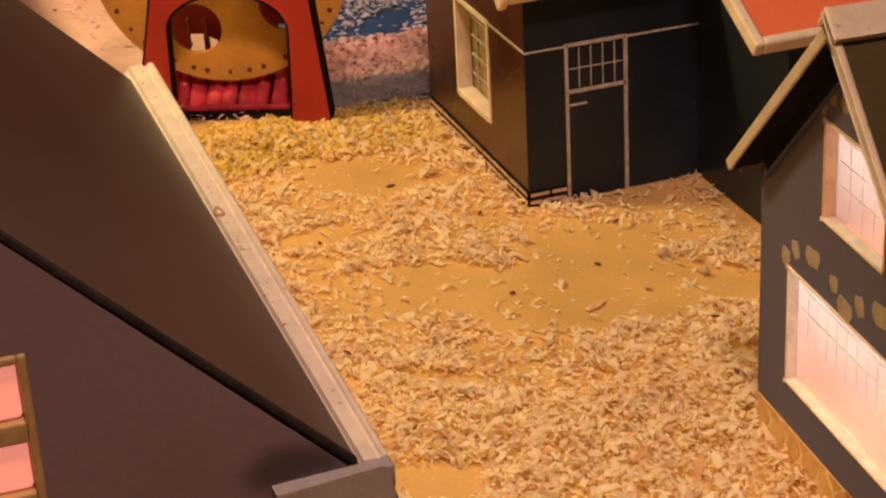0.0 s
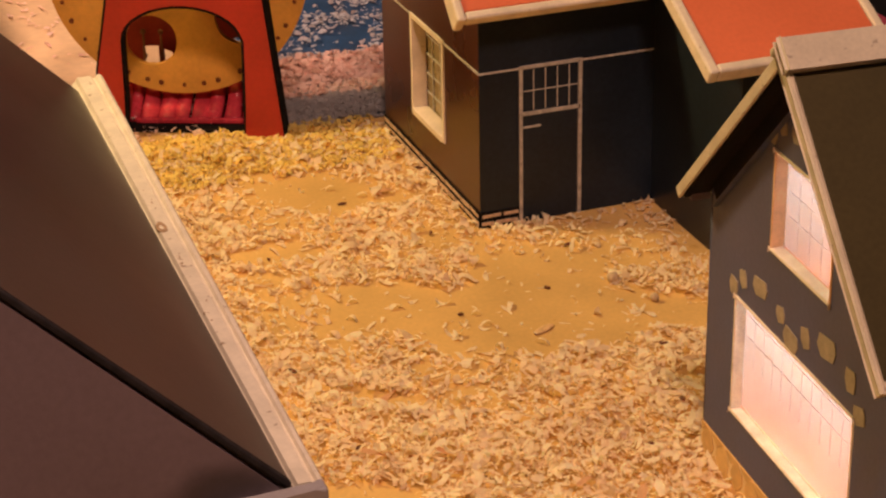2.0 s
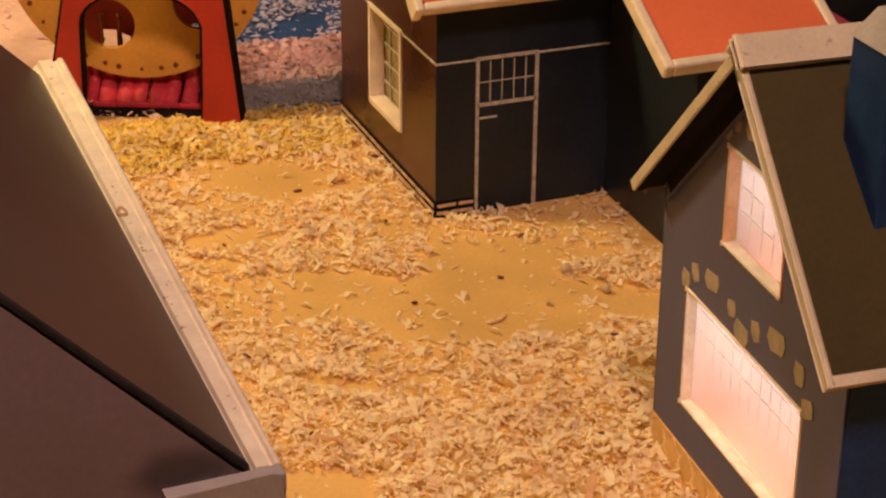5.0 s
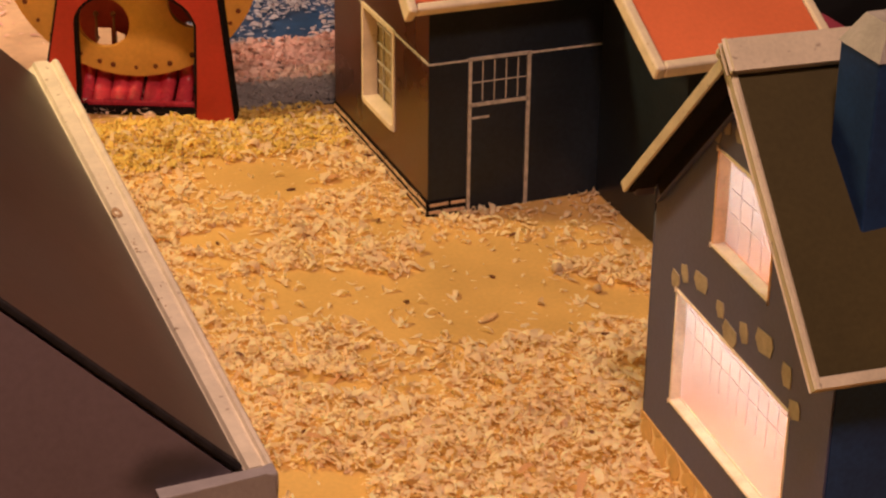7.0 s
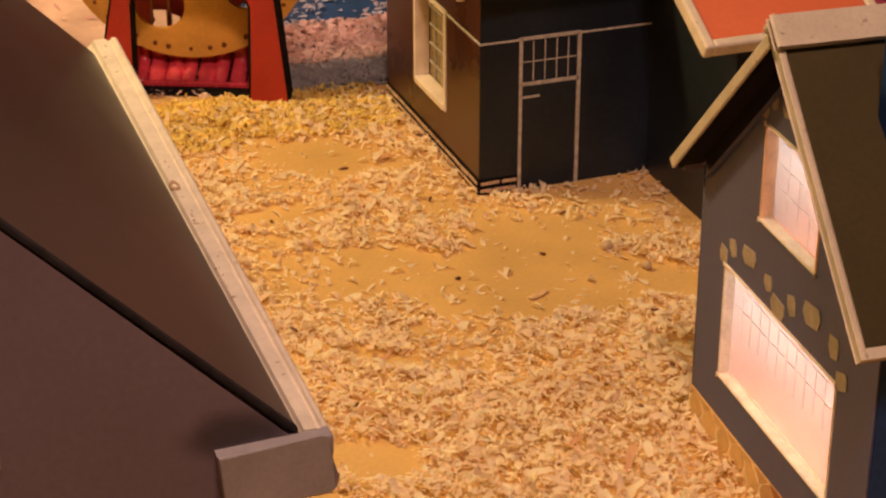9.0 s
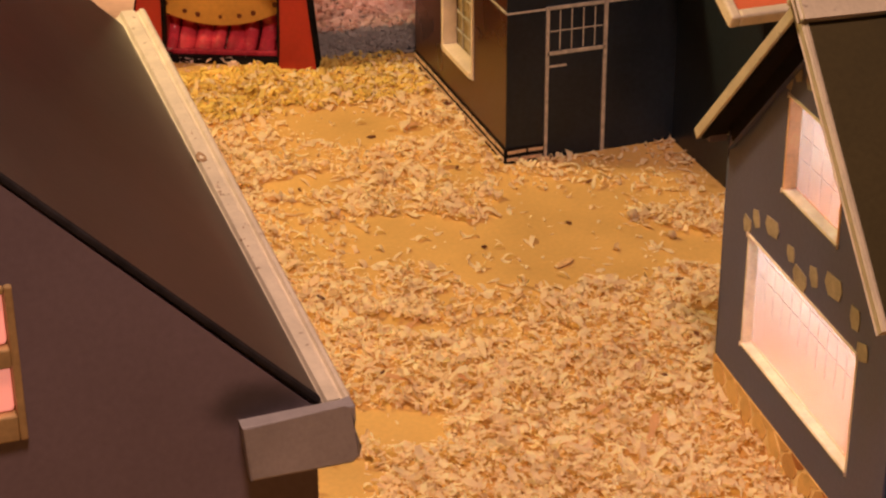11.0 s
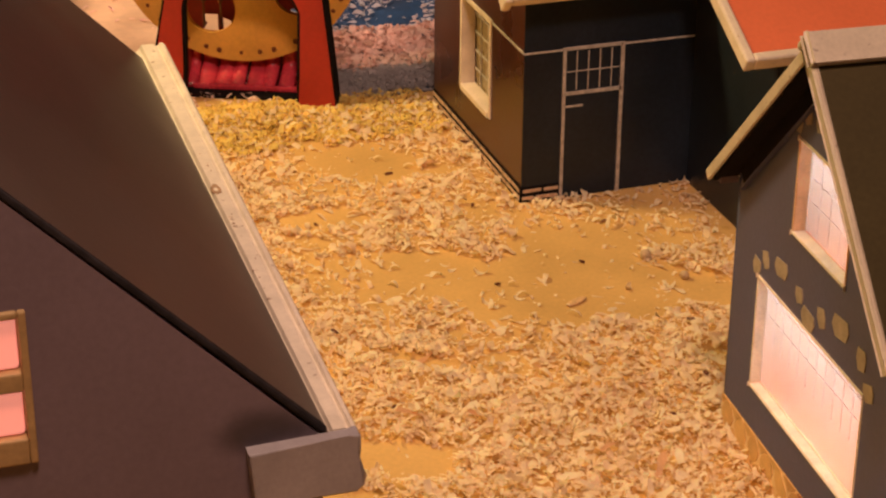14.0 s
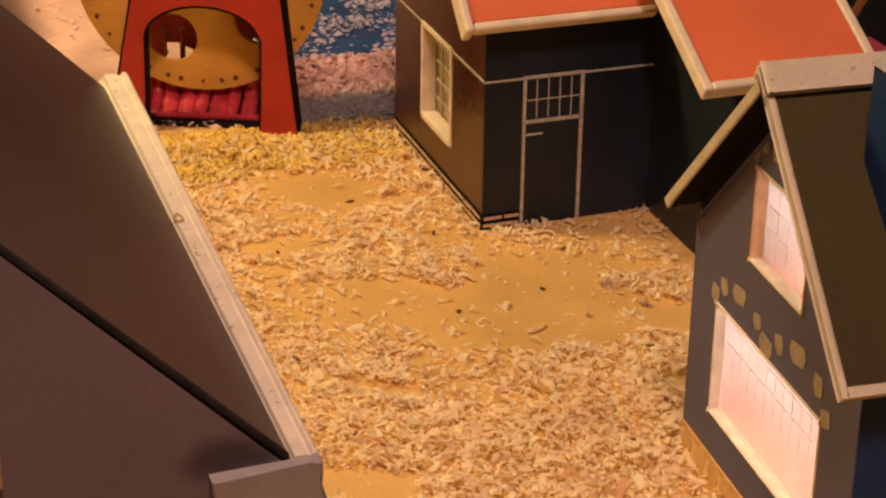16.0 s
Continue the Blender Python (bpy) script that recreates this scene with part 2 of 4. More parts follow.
def frosted(name, colour):
    """Thin film, part frosted and part clear, that only lets light through."""
    m = mat(name, colour, 0.6, 0.03, 30, 300, 0.0)
    nt = m.node_tree
    b = nt.nodes["Principled BSDF"]
    tr = nt.nodes.new("ShaderNodeBsdfTranslucent")
    nt.links.new(b.inputs["Base Color"].links[0].from_socket, tr.inputs["Color"])
    clear, mx = nt.nodes.new("ShaderNodeBsdfTransparent"), nt.nodes.new("ShaderNodeMixShader")
    mx.inputs[0].default_value = 0.45
    nt.links.new(tr.outputs[0], mx.inputs[1])
    nt.links.new(clear.outputs[0], mx.inputs[2])
    nt.links.new(mx.outputs[0], nt.nodes["Material Output"].inputs["Surface"])
    return m


FILM = frosted("frosted_film", (0.95, 0.81, 0.74))
ROOM_WALL = mat("dim_room_wall", (0.10, 0.085, 0.075), 0.8, 0.2, 3, 60, 0.1)
DARK_SHEET = mat("dark_floor_sheet", (0.012, 0.012, 0.013), 0.8, 0.2, 3, 60, 0.1)
WOOD = mat("brown_wood", (0.28, 0.12, 0.04), 0.5, 0.2, 40, 300, 0.1)


# ---- mesh helpers ----
def finish(bm, name, material, smooth=False):
    bmesh.ops.recalc_face_normals(bm, faces=bm.faces)
    me = bpy.data.meshes.new(name)
    bm.to_mesh(me)
    bm.free()
    for one in (material if isinstance(material, (list, tuple)) else [material]):
        me.materials.append(one)
    if smooth:
        for p in me.polygons:
            p.use_smooth = True
    return me


def part(name, bm, material, parent=None, label="", smooth=False):
    ob = new(name, finish(bm, name, material, smooth))
    if parent:
        ob.parent = parent
    if label:
        tagged(ob, label)
    return ob


def thing(name, label, category, group="", kind="", at=(0, 0, 0), turn=0):
    ob = new(name)
    ob.empty_display_size = 0.02
    ob.matrix_world = pose(*at, 0, 0, turn)
    return tagged(ob, label, category, group, kind)


def box(x0, x1, y0, y1, z0, z1, bevel=0.0, bm=None, m=None):
    bm = bm or bmesh.new()
    made = bmesh.ops.create_cube(bm, size=1)["verts"]
    for v in made:
        v.co = Vector(((x0 + x1) / 2 + v.co.x * (x1 - x0), (y0 + y1) / 2 + v.co.y * (y1 - y0), (z0 + z1) / 2 + v.co.z * (z1 - z0)))
        if m:
            v.co = m @ v.co
    if bevel:
        edges = list({e for v in made for e in v.link_edges})
        bmesh.ops.bevel(bm, geom=edges, offset=bevel, segments=2, affect="EDGES", profile=0.5)
    return bm


def plate(outer, holes, place, thick, bevel=0.0):
    """A board cut from an outline with holes, u along the board and v up; place(u, v, w) gives the point w deep behind its face."""
    bm = bmesh.new()
    for loop in [outer, *holes]:
        vs = [bm.verts.new((u, v, 0)) for u, v in loop]
        for i, v in enumerate(vs):
            bm.edges.new((v, vs[i - 1]))
    bmesh.ops.triangle_fill(bm, edges=list(bm.edges), use_beauty=True, use_dissolve=True)
    got = bmesh.ops.extrude_face_region(bm, geom=list(bm.faces))
    for v in got["geom"]:
        if isinstance(v, bmesh.types.BMVert):
            v.co.z = thick
    for v in bm.verts:
        v.co = place(v.co.x, v.co.y, v.co.z)
    return bm


def sweep(profile, path_a, path_b, out, up, bm=None, far=None):
    """A moulding: the profile (out, up) drawn straight from a to b, where it may end in another profile."""
    bm = bm or bmesh.new()
    rings = []
    for p, shape in ((Vector(path_a), profile), (Vector(path_b), far or profile)):
        rings.append([bm.verts.new(p + Vector(out) * a + Vector(up) * b) for a, b in shape])
    n = len(profile)
    for i in range(n):
        bm.faces.new((rings[0][i], rings[0][(i + 1) % n], rings[1][(i + 1) % n], rings[1][i]))
    bm.faces.new(rings[0])
    bm.faces.new(list(reversed(rings[1])))
    return bm


def bar(a, b, wide, thick, normal, bevel=0.0, bm=None):
    """A straight bar from a to b; wide across it, thick along the normal, centred on the line."""
    bm = bm or bmesh.new()
    a, b, n = Vector(a), Vector(b), Vector(normal).normalized()
    d = (b - a)
    length = d.length
    d.normalize()
    s = n.cross(d).normalized()
    m = Matrix((d, s, n)).transposed().to_4x4()
    m.translation = (a + b) / 2
    return box(-length / 2, length / 2, -wide / 2, wide / 2, -thick / 2, thick / 2, bevel, bm, m)


# ---- the setting ----
boards = box(-0.085, 2.0, -2.2, 0.238, -0.03, 0.0)
tagged(part("floor", box(-2.0, -0.085, -2.2, 0.335, -0.03, 0.0, 0, boards), YELLOW), "yellow painted wooden floor board of the pen", "floor", kind="structure")
# near-black sheet where the blue board would otherwise carry on
tagged(part("ground_dark", box(0.27, 2.0, 0.238, 2.2, -0.03, -0.003), DARK_SHEET), "dark floor behind the black toy house", "floor", kind="structure")
tagged(part("ground", box(-0.085, 0.27, 0.238, 2.2, -0.03, -0.002), BLUE_FLOOR), "blue painted floor board behind the play houses", "floor", kind="structure")
tagged(part("pavement", box(-2.0, -0.085, 0.335, 2.2, -0.03, -0.001), PALE_FLOOR), "pale cream painted floor board behind the play houses", "floor", kind="structure")
tagged(part("wall_north", box(-2.0, 2.0, 2.2, 2.24, -0.03, 2.4), ROOM_WALL), "dark room wall behind the pen", "wall", kind="structure")
tagged(part("wall_south", box(-2.0, 2.0, -2.24, -2.2, -0.03, 2.4), ROOM_WALL), "dark room wall", "wall", kind="structure")
tagged(part("wall_east", box(2.0, 2.04, -2.24, 2.24, -0.03, 2.4), ROOM_WALL), "dark room wall", "wall", kind="structure")
tagged(part("wall_west", box(-2.04, -2.0, -2.24, 2.24, -0.03, 2.4), ROOM_WALL), "dark room wall", "wall", kind="structure")
tagged(part("ceiling", box(-2.04, 2.04, -2.24, 2.24, 2.4, 2.44), ROOM_WALL), "dark room ceiling", "ceiling", kind="structure")


# ---- the black house ----
def black_house():
    T = 0.006
    house = thing("black_toy_house", "black painted wooden toy house with red roofs and cream trim", "toy house")
    front = part("front_wall", box(T, 0.137, 0.0, T, 0.0, 0.166), BLACK, house)
    # the side wall is a gable with a window opening
    L, EAVE, RIDGE = 0.214, 0.163, 0.292
    wy0, wy1, wz0, wz1 = 0.0727, 0.142, 0.042, 0.120
    side = part("side_wall", plate([(0.0008, 0), (L, 0), (L, EAVE), (L / 2, RIDGE), (0.0008, EAVE)],
                [[(wy0, wz0), (wy1, wz0), (wy1, wz1), (wy0, wz1)]], lambda u, v, w: Vector((w, u, v)), T), SIDE_BLACK, house, "black painted gable wall, tinted brown for the floor's reflection")
    part("back_wall", box(T, 0.235, L - T, L, 0, 0.16), BLACK, house)
    part("wing_side_wall", box(0.137, 0.137 + T, -0.135, 0.0, 0, 0.162), BLACK, house)
    part("wing_front_wall", box(0.137 + T, 0.235 - T, -0.135, -0.135 + T, 0, 0.156), BLACK, house)
    part("wing_end_wall", box(0.235 - T, 0.235, -0.135, L - T, 0, 0.156), BLACK, house)
    part("corner_board", box(0.0002, T, 0.0, 0.0007, 0, 0.163), BLACK, house)
    # side window
    win = part("side_window", box(0.0110, 0.0120, wy0, wy1, wz0, wz1), MUSTARD, house, "small cream framed window, panes coloured olive for light in the glass")
    F = 0.002
    for a in (box(-0.0015, 0.0108, wy0 - F, wy0 + 0.002, wz0 - F, wz1 + F, 0.0006), box(-0.0015, 0.0108, wy1 - 0.002, wy1 + F, wz0 - F, wz1 + F, 0.0006),
              box(-0.0025, 0.0108, wy0 + 0.002, wy1 - 0.002, wz0 - F, wz0 + 0.003, 0.0006), box(-0.0015, 0.0108, wy0 + 0.002, wy1 - 0.002, wz1 - 0.002, wz1 + F, 0.0006)):
        part("frame_board", a, CREAM, win)
    for i in range(1, 4):
        y = wy0 + (wy1 - wy0) * i / 4
        part("lattice_bar", box(0.0098, 0.0109, y - 0.0005, y + 0.0005, wz0 + 0.003, wz1 - 0.002), CREAM_LINE, win)
    for i in range(1, 5):
        z = wz0 + (wz1 - wz0) * i / 5
        part("lattice_bar", box(0.0096, 0.0108, wy0 + 0.002, wy1 - 0.002, z - 0.0006, z + 0.0006), CREAM_LINE, win)
    # painted string course
    part("string_course", box(0.0, 0.1366, -0.0007, 0.0, 0.1191, 0.1205), CREAM_LINE, house, "thin cream painted line")
    part("string_course", box(-0.0007, 0.0, 0.0, wy0 - F, 0.1191, 0.1208), CREAM_LINE, house, "thin cream painted line")
    part("string_course", box(-0.0007, 0.0, wy1 + F, 0.213, 0.1195, 0.1208), CREAM_LINE, house, "thin cream painted line")
    # door drawn in raised cream lines
    door = part("door", box(0.0325, 0.0762, -0.0006, 0.0, 0.0, 0.1192), BLACK, house, "black half door with a cream outline and lattice light")
    x0, x1, zm = 0.0317, 0.0780, 0.0852
    for a in (box(x0 - 0.0012, x0 + 0.0012, -0.0016, 0, 0, 0.1215), box(x1 - 0.0014, x1 + 0.0014, -0.0016, 0, 0, 0.1215),
              box(x0, x1, -0.0016, 0, 0.1192, 0.1216), box(x0, x1, -0.0016, 0, zm - 0.0016, zm + 0.0012)):
        part("door_line", a, CREAM_LINE, door)
    for i in range(1, 5):
        x = x0 + (x1 - x0) * i / 5
        part("lattice_bar", box(x - 0.0004 + 0.0006, x + 0.0004 + 0.0006, -0.0012, 0, zm + 0.002, 0.1180), CREAM_LINE, door)
    part("lattice_bar", box(x0 + 0.002, x1 - 0.002, -0.0011, 0, 0.1018, 0.1026), CREAM_LINE, door)
    part("hinge", box(x0, x0 + 0.0155, -0.0013, 0, 0.0737, 0.0753), CREAM_LINE, door)
    # two courses of painted bricks on a black band at the foot of the walls
    bands = ((Vector((0, 1, 0)), Vector((-1, 0, 0)), ((0.0, L),)), (Vector((1, 0, 0)), Vector((0, -1, 0)), ((0.0, 0.0303),)))
    rnd = random.Random(12)
    for along, out, runs in bands:
        for q0, q1 in runs:
            band = part("foot_band", bar(along * q0 + out * 0.0005 + Vector((0, 0, 0.0062)), along * q1 + out * 0.0005 + Vector((0, 0, 0.0062)), 0.0124, 0.001, out), INK, house, "black band with painted bricks at the wall foot")
            for row, z in enumerate((0.0036, 0.0094)):
                q = q0 + (0.001 if row else -0.006)
                while q < q1 - 0.004:
                    wide = rnd.uniform(0.0145, 0.0185)
                    c0, c1 = max(q0 + 0.0006, q), min(q1 - 0.0006, q + wide)
                    if c1 - c0 > 0.003:
                        tilt = Vector((0, 0, rnd.uniform(-0.0003, 0.0003)))
                        part("brick", bar(along * c0 + out * 0.0012 + Vector((0, 0, z)) + tilt, along * c1 + out * 0.0012 + Vector((0, 0, z)) - tilt, 0.0026, 0.0008, out, 0.0003), PAINTED_BRICK, band)
                    q += wide + 0.0018
    # main roof
    ey, ez, sl = -0.020, 0.1705, radians(44)
    up = Vector((0, math.cos(sl), math.sin(sl)))
    nrm = Vector((0, -math.sin(sl), math.cos(sl)))
    e0 = Vector((-0.0235, ey, ez))
    run = 0.127 / math.cos(sl)

    def slope(x0, x1, r0, r1, n0, n1, e=e0, u=up, n=nrm, soft=0.0008):
        m = Matrix(((1, 0, 0), u, n)).transposed().to_4x4()
        m.translation = (0, e.y, e.z)
        return box(x0, x1, r0, r1, n0, n1, soft, None, m)

    roof = part("main_roof", slope(-0.0185, 0.126, 0.005, run, -0.004, 0.0), RED_ROOF, house, "flat red painted roof slope")
    part("eave_trim", slope(-0.0165, 0.1275, -0.002, 0.0045, -0.0088, 0.0015, soft=0.0018), CREAM, roof)
    part("verge_trim", slope(-0.0235, -0.0167, -0.0025, run, -0.0145, 0.002, soft=0.0018), CREAM, roof)
    back = Vector((0, 0.107 + 0.127, ez))
    upb = Vector((0, -math.cos(sl), math.sin(sl)))
    part("back_roof", slope(-0.0235, 0.126, 0, run, -0.006, 0.0, back, upb, Vector((0, math.sin(sl), math.cos(sl)))), RED_ROOF, house)
    # wing roof, a shallower slope in front
    sw = radians(28)
    upw = Vector((0, math.cos(sw), math.sin(sw)))
    nw = Vector((0, -math.sin(sw), math.cos(sw)))
    ew = Vector((0, -0.150, 0.1585))
    rw = 0.24 / math.cos(sw)
    wing = part("wing_roof", slope(0.110, 0.2345, 0.005, rw, -0.004, 0.0, ew, upw, nw), RED_ROOF, house, "flat red painted roof slope")
    part("eave_trim", slope(0.1100, 0.2355, -0.0028, 0.0045, -0.0098, 0.0015, ew, upw, nw, 0.0018), CREAM, wing)
    part("verge_trim", slope(0.103, 0.1105, -0.003, rw, -0.0098, 0.0015, ew, upw, nw, 0.0018), CREAM, wing)
    part("verge_trim", slope(0.235, 0.2425, -0.003, rw, -0.0098, 0.0015, ew, upw, nw, 0.0018), CREAM, wing)
    return house


black_house()


# ---- the grey house with lit windows ----
def lit_house():
    W, EAVE, PEAK, D = 0.2205, 0.173, 0.2855, 0.016
    a = radians(-93.94)
    u, n = Vector((math.cos(a), math.sin(a), 0)), Vector((math.sin(a), -math.cos(a), 0))
    O = Vector((0.0023, -0.3495, 0))
    Z = Vector((0, 0, 1))

    def g(s, z, out=0.0):
        return O + u * s + Z * z + n * out

    house = thing("grey_toy_house", "slate grey wooden toy house with lit windows and painted paw prints", "toy house")
    lower = (0.0390, 0.1795, 0.0540, 0.1252)
    upper = (0.0785, 0.1467, 0.1710, 0.2265)
    T = 0.006
    gz = 0.0275
    part("gable_wall", plate([(0.0024, gz), (W - 0.0004, gz), (W - 0.0004, EAVE), (W / 2, PEAK), (0.0024, EAVE + 0.0024)],
         [[(w[0], w[2]), (w[1], w[2]), (w[1], w[3]), (w[0], w[3])] for w in (lower, upper)], lambda s, z, w: g(s, z, -w), 0.004), GREY, house)
    bm = bmesh.new()
    bmesh.ops.create_cone(bm, segments=20, radius1=0.0026, radius2=0.0026, depth=EAVE - gz, cap_ends=True, matrix=Matrix.Translation(g(0.0026, (EAVE + gz) / 2, -0.0024)))
    part("corner_post", bm, GREY, house, "", True)
    X = 0.26
    part("front_wall", plate([(0.0012, 0.0), (X, 0.0), (X, EAVE - 0.001), (0.0012, EAVE - 0.001)], [], lambda s, z, w: g(W + 0.0006 - w, z, -s), T + 0.0006), NAVY, house, "navy blue painted long wall")
    part("back_wall", plate([(T, 0.0), (X, 0.0), (X, EAVE - 0.001), (T, EAVE - 0.001)], [], lambda s, z, w: g(w, z, -s), T), NAVY, house)
    part("end_wall", plate([(0, 0), (W, 0), (W, EAVE), (W / 2, PEAK), (0, EAVE)], [], lambda s, z, w: g(s, z, -X - w), T), NAVY, house)
    # stone plinth
    plinth = part("plinth", plate([(0, 0), (W - 0.0004, 0), (W - 0.0004, gz), (0, gz)], [], lambda s, z, w: g(s, z, -w), T), MORTAR, house, "painted rubble stone foot of the wall")
    rnd = random.Random(4)
    for row, zc in enumerate((0.0030, 0.0170, 0.0300)):
        q0 = -0.010 + 0.0105 * (row % 2)
        while q0 < W:
            wide = rnd.uniform(0.0175, 0.0235)
            lean, tall = rnd.uniform(-0.003, 0.003), rnd.uniform(0.0098, 0.0112)
            shape = [(0.02, -1.0), (0.36, -0.55), (0.46, 0.05), (0.34, 0.55), (0.04, 1.0), (-0.34, 0.6), (-0.46, -0.05), (-0.36, -0.55)]
            pts = [(q0 + wide / 2 + x * wide * rnd.uniform(0.84, 0.96) + lean * y, zc + y * tall * rnd.uniform(0.82, 0.94)) for x, y in shape]
            pts = [(min(W - 0.0008, max(0.0008, q)), min(gz - 0.0006, max(0.0006, z))) for q, z in pts]
            pts = [p for k, p in enumerate(pts) if math.dist(p, pts[k - 1]) > 0.0004]
            if len(pts) > 3 and max(p[0] for p in pts) - min(p[0] for p in pts) > 0.004:
                stone = DARK_STONE if rnd.random() < 0.16 else STONE
                part("stone", plate(pts, [], lambda q, z, w: g(q, z, 0.0005 - w), 0.0008), stone, plinth)
            q0 += wide
    # shallow coved light boxes behind the windows, each with a tube under its ceiling
    for w, name, deep, R0 in ((lower, "lower_room", 0.050, 0.0068), (upper, "upper_room", 0.044, 0.0080)):
        s0, s1, z0, z1 = w[0] - 0.003, w[1] + 0.003, w[2] - 0.001, w[3] + (0.010 if name == "lower_room" else 0.004)
        room = part(name, plate([(s0, z0 - 0.0015), (s1, z0 - 0.0015), (s1, z1), (s0, z1)], [], lambda s, z, q: g(s, z, -R0 - deep - q), 0.0015), ROOM_WHITE, house, "pale painted lit box behind the window")
        bm = bmesh.new()
        bm.faces.new([bm.verts.new(g(a, z, -R0 - 0.0015)) for a, z in ((s0, z0), (s1, z0), (s1, z1), (s0, z1))])
        part("frosted_film", bm, FILM, room, "frosted film over the lit box")
        part("room_floor", sweep([(0, z0), (deep - 0.0003, z0), (deep - 0.0003, z0 - 0.0015), (0, z0 - 0.0015)], g(s0, 0, -R0), g(s1, 0, -R0), -n, Z), SALMON, room)
        part("room_ceiling", plate([(s0, 0.0041), (s1, 0.0041), (s1, deep + R0), (s0, deep + R0)], [], lambda s, d, q: g(s, z1 + 0.0002 + q, -d), 0.002), PEACH, room)
        for e in (s0 - 0.0012, s1 + 0.0012):
            part("room_side", plate([(R0, z0 - 0.002), (deep + R0, z0 - 0.002), (deep + R0, z1), (R0, z1)], [], lambda d, z, q: g(e + (q - 0.001), z, -d), 0.002), ROOM_WHITE, room)
        c = g((s0 + s1) / 2, z1 - 0.0040, -R0 - 0.039)
        part("bulb_tube", bar(c - u * (s1 - s0) * 0.47, c + u * (s1 - s0) * 0.47, 0.005, 0.005, (0, 0, 1), 0.0012), ROSE_TUBE, room, "small lit strip bulb")
        win = part("window", plate([(w[0], w[2]), (w[1], w[2]), (w[1], w[3]), (w[0], w[3])], [], lambda s, z, q: g(s, z, -R0 + 0.001 - q), 0.0006), GLASS, house, "lit lattice window with a deep cream painted frame")
        win.visible_shadow = False
        F, mid_w = 0.0020, 0.0008 - R0 / 2
        for p, q in (((w[0], w[2]), (w[1], w[2])), ((w[0], w[3]), (w[1], w[3]))):
            part("frame_rail", bar(g(p[0] - F / 2, p[1], mid_w), g(q[0] + F / 2, q[1], mid_w), F, R0, n, 0.0006), BEIGE_FRAME, win)
        for p, q in (((w[0], w[2] + F / 2), (w[0], w[3] - F / 2)), ((w[1], w[2] + F / 2), (w[1], w[3] - F / 2))):
            part("frame_stile", bar(g(*p, mid_w), g(*q, mid_w), F, R0 - 0.0004, n, 0.0006), BEIGE_FRAME if name == "lower_room" else GLOW_FRAME, win)
        nx, low, rows = (12, w[3] - 0.042, (0.0125, 0.0255)) if name == "lower_room" else (5, w[2] + 0.001, (0.010, 0.0235, 0.037))
        for i in range(1, nx):
            s = w[0] + (w[1] - w[0]) * i / nx
            part("lattice_bar", bar(g(s, low, -R0 - 0.0002), g(s, w[3] - 0.001, -R0 - 0.0002), 0.00024, 0.00024, n), LEAD, win)
        for drop in rows:
            part("lattice_bar", bar(g(w[0] + 0.001, w[3] - drop, -R0 - 0.0006), g(w[1] - 0.001, w[3] - drop, -R0 - 0.0006), 0.00034, 0.0003, n), LEAD, win)
    # painted paw prints
    pads = [(0.036, 0.1300, 0.011, 0.0105, 5), (0.0478, 0.1395, 0.0095, 0.0105, -22), (0.069, 0.1440, 0.0185, 0.0105, -8), (0.0945, 0.1405, 0.0100, 0.0092, -14),
            (0.1075, 0.1320, 0.018, 0.0115, 5), (0.124, 0.1415, 0.0105, 0.0115, -20), (0.1474, 0.1475, 0.021, 0.0125, -8), (0.1738, 0.1430, 0.0115, 0.0125, -8),
            (0.1850, 0.1295, 0.013, 0.010, -20), (0.0752, 0.2338, 0.010, 0.010, 5), (0.0862, 0.242, 0.010, 0.009, -20), (0.101, 0.243, 0.010, 0.009, -10)]
    for s, z, w, h, tilt in pads:
        c, q = math.cos(radians(tilt)), math.sin(radians(tilt))
        shape = [(-0.30, -0.5), (0.32, -0.46), (0.48, 0.05), (0.40, 0.46), (-0.36, 0.5), (-0.5, 0.0)]
        part("paw_pad", plate([(s + (x * w * c + y * h * q), z + (y * h * c - x * w * q)) for x, y in shape], [], lambda s, z, w: g(s, z, 0.0005 - w), 0.0008), PAW, house, "beige painted paw pad")
    # the boxed end of the eave under the far verge
    part("eave_return", plate([(-0.0056, 0.1668), (-0.0003, 0.1668), (-0.0003, 0.1722)], [], lambda s, z, w: g(s, z, 0.0110 - w), 0.0108), TAUPE, house)
    # dark batten under the verge
    for side in (-1, 1):
        mid = 0.1115
        p0 = g(mid + side * 0.1020, 0.1795, 0.0015)
        p1 = g(mid + side * 0.002, 0.2795, 0.0015)
        part("verge_batten", bar(p0 - Z * 0.002, p1 - Z * 0.002, 0.015, 0.003, n), INK, house, "black batten under the verge")
        q0, q1 = p0 - Z * 0.0130, p1 - Z * 0.0130
        part("batten_edge", bar(q0 + n * 0.0003, q1 + n * 0.0003, 0.0009, 0.003, n), GREY, house)
    # roof
    mid, ze, zp = 0.1115, 0.1745, 0.2955
    half = 0.1205
    ang = math.atan2(zp - ze, half)
    X1 = X + 0.014
    for side in (-1, 1):
        dn = (u * side * math.cos(ang) - Z * math.sin(ang)).normalized()
        nr = (u * side * math.sin(ang) + Z * math.cos(ang)).normalized()
        length = half / math.cos(ang) + 0.003
        top = O + u * mid + Z * zp
        m = Matrix((-n, dn, nr)).transposed().to_4x4()
        m.translation = top
        roof = part("roof_slope", box(-D + 0.0012, X1, 0.0, length - 0.002, -0.0075, -0.0018, 0, None, m), OLIVE, house, "dark olive painted roof slope")
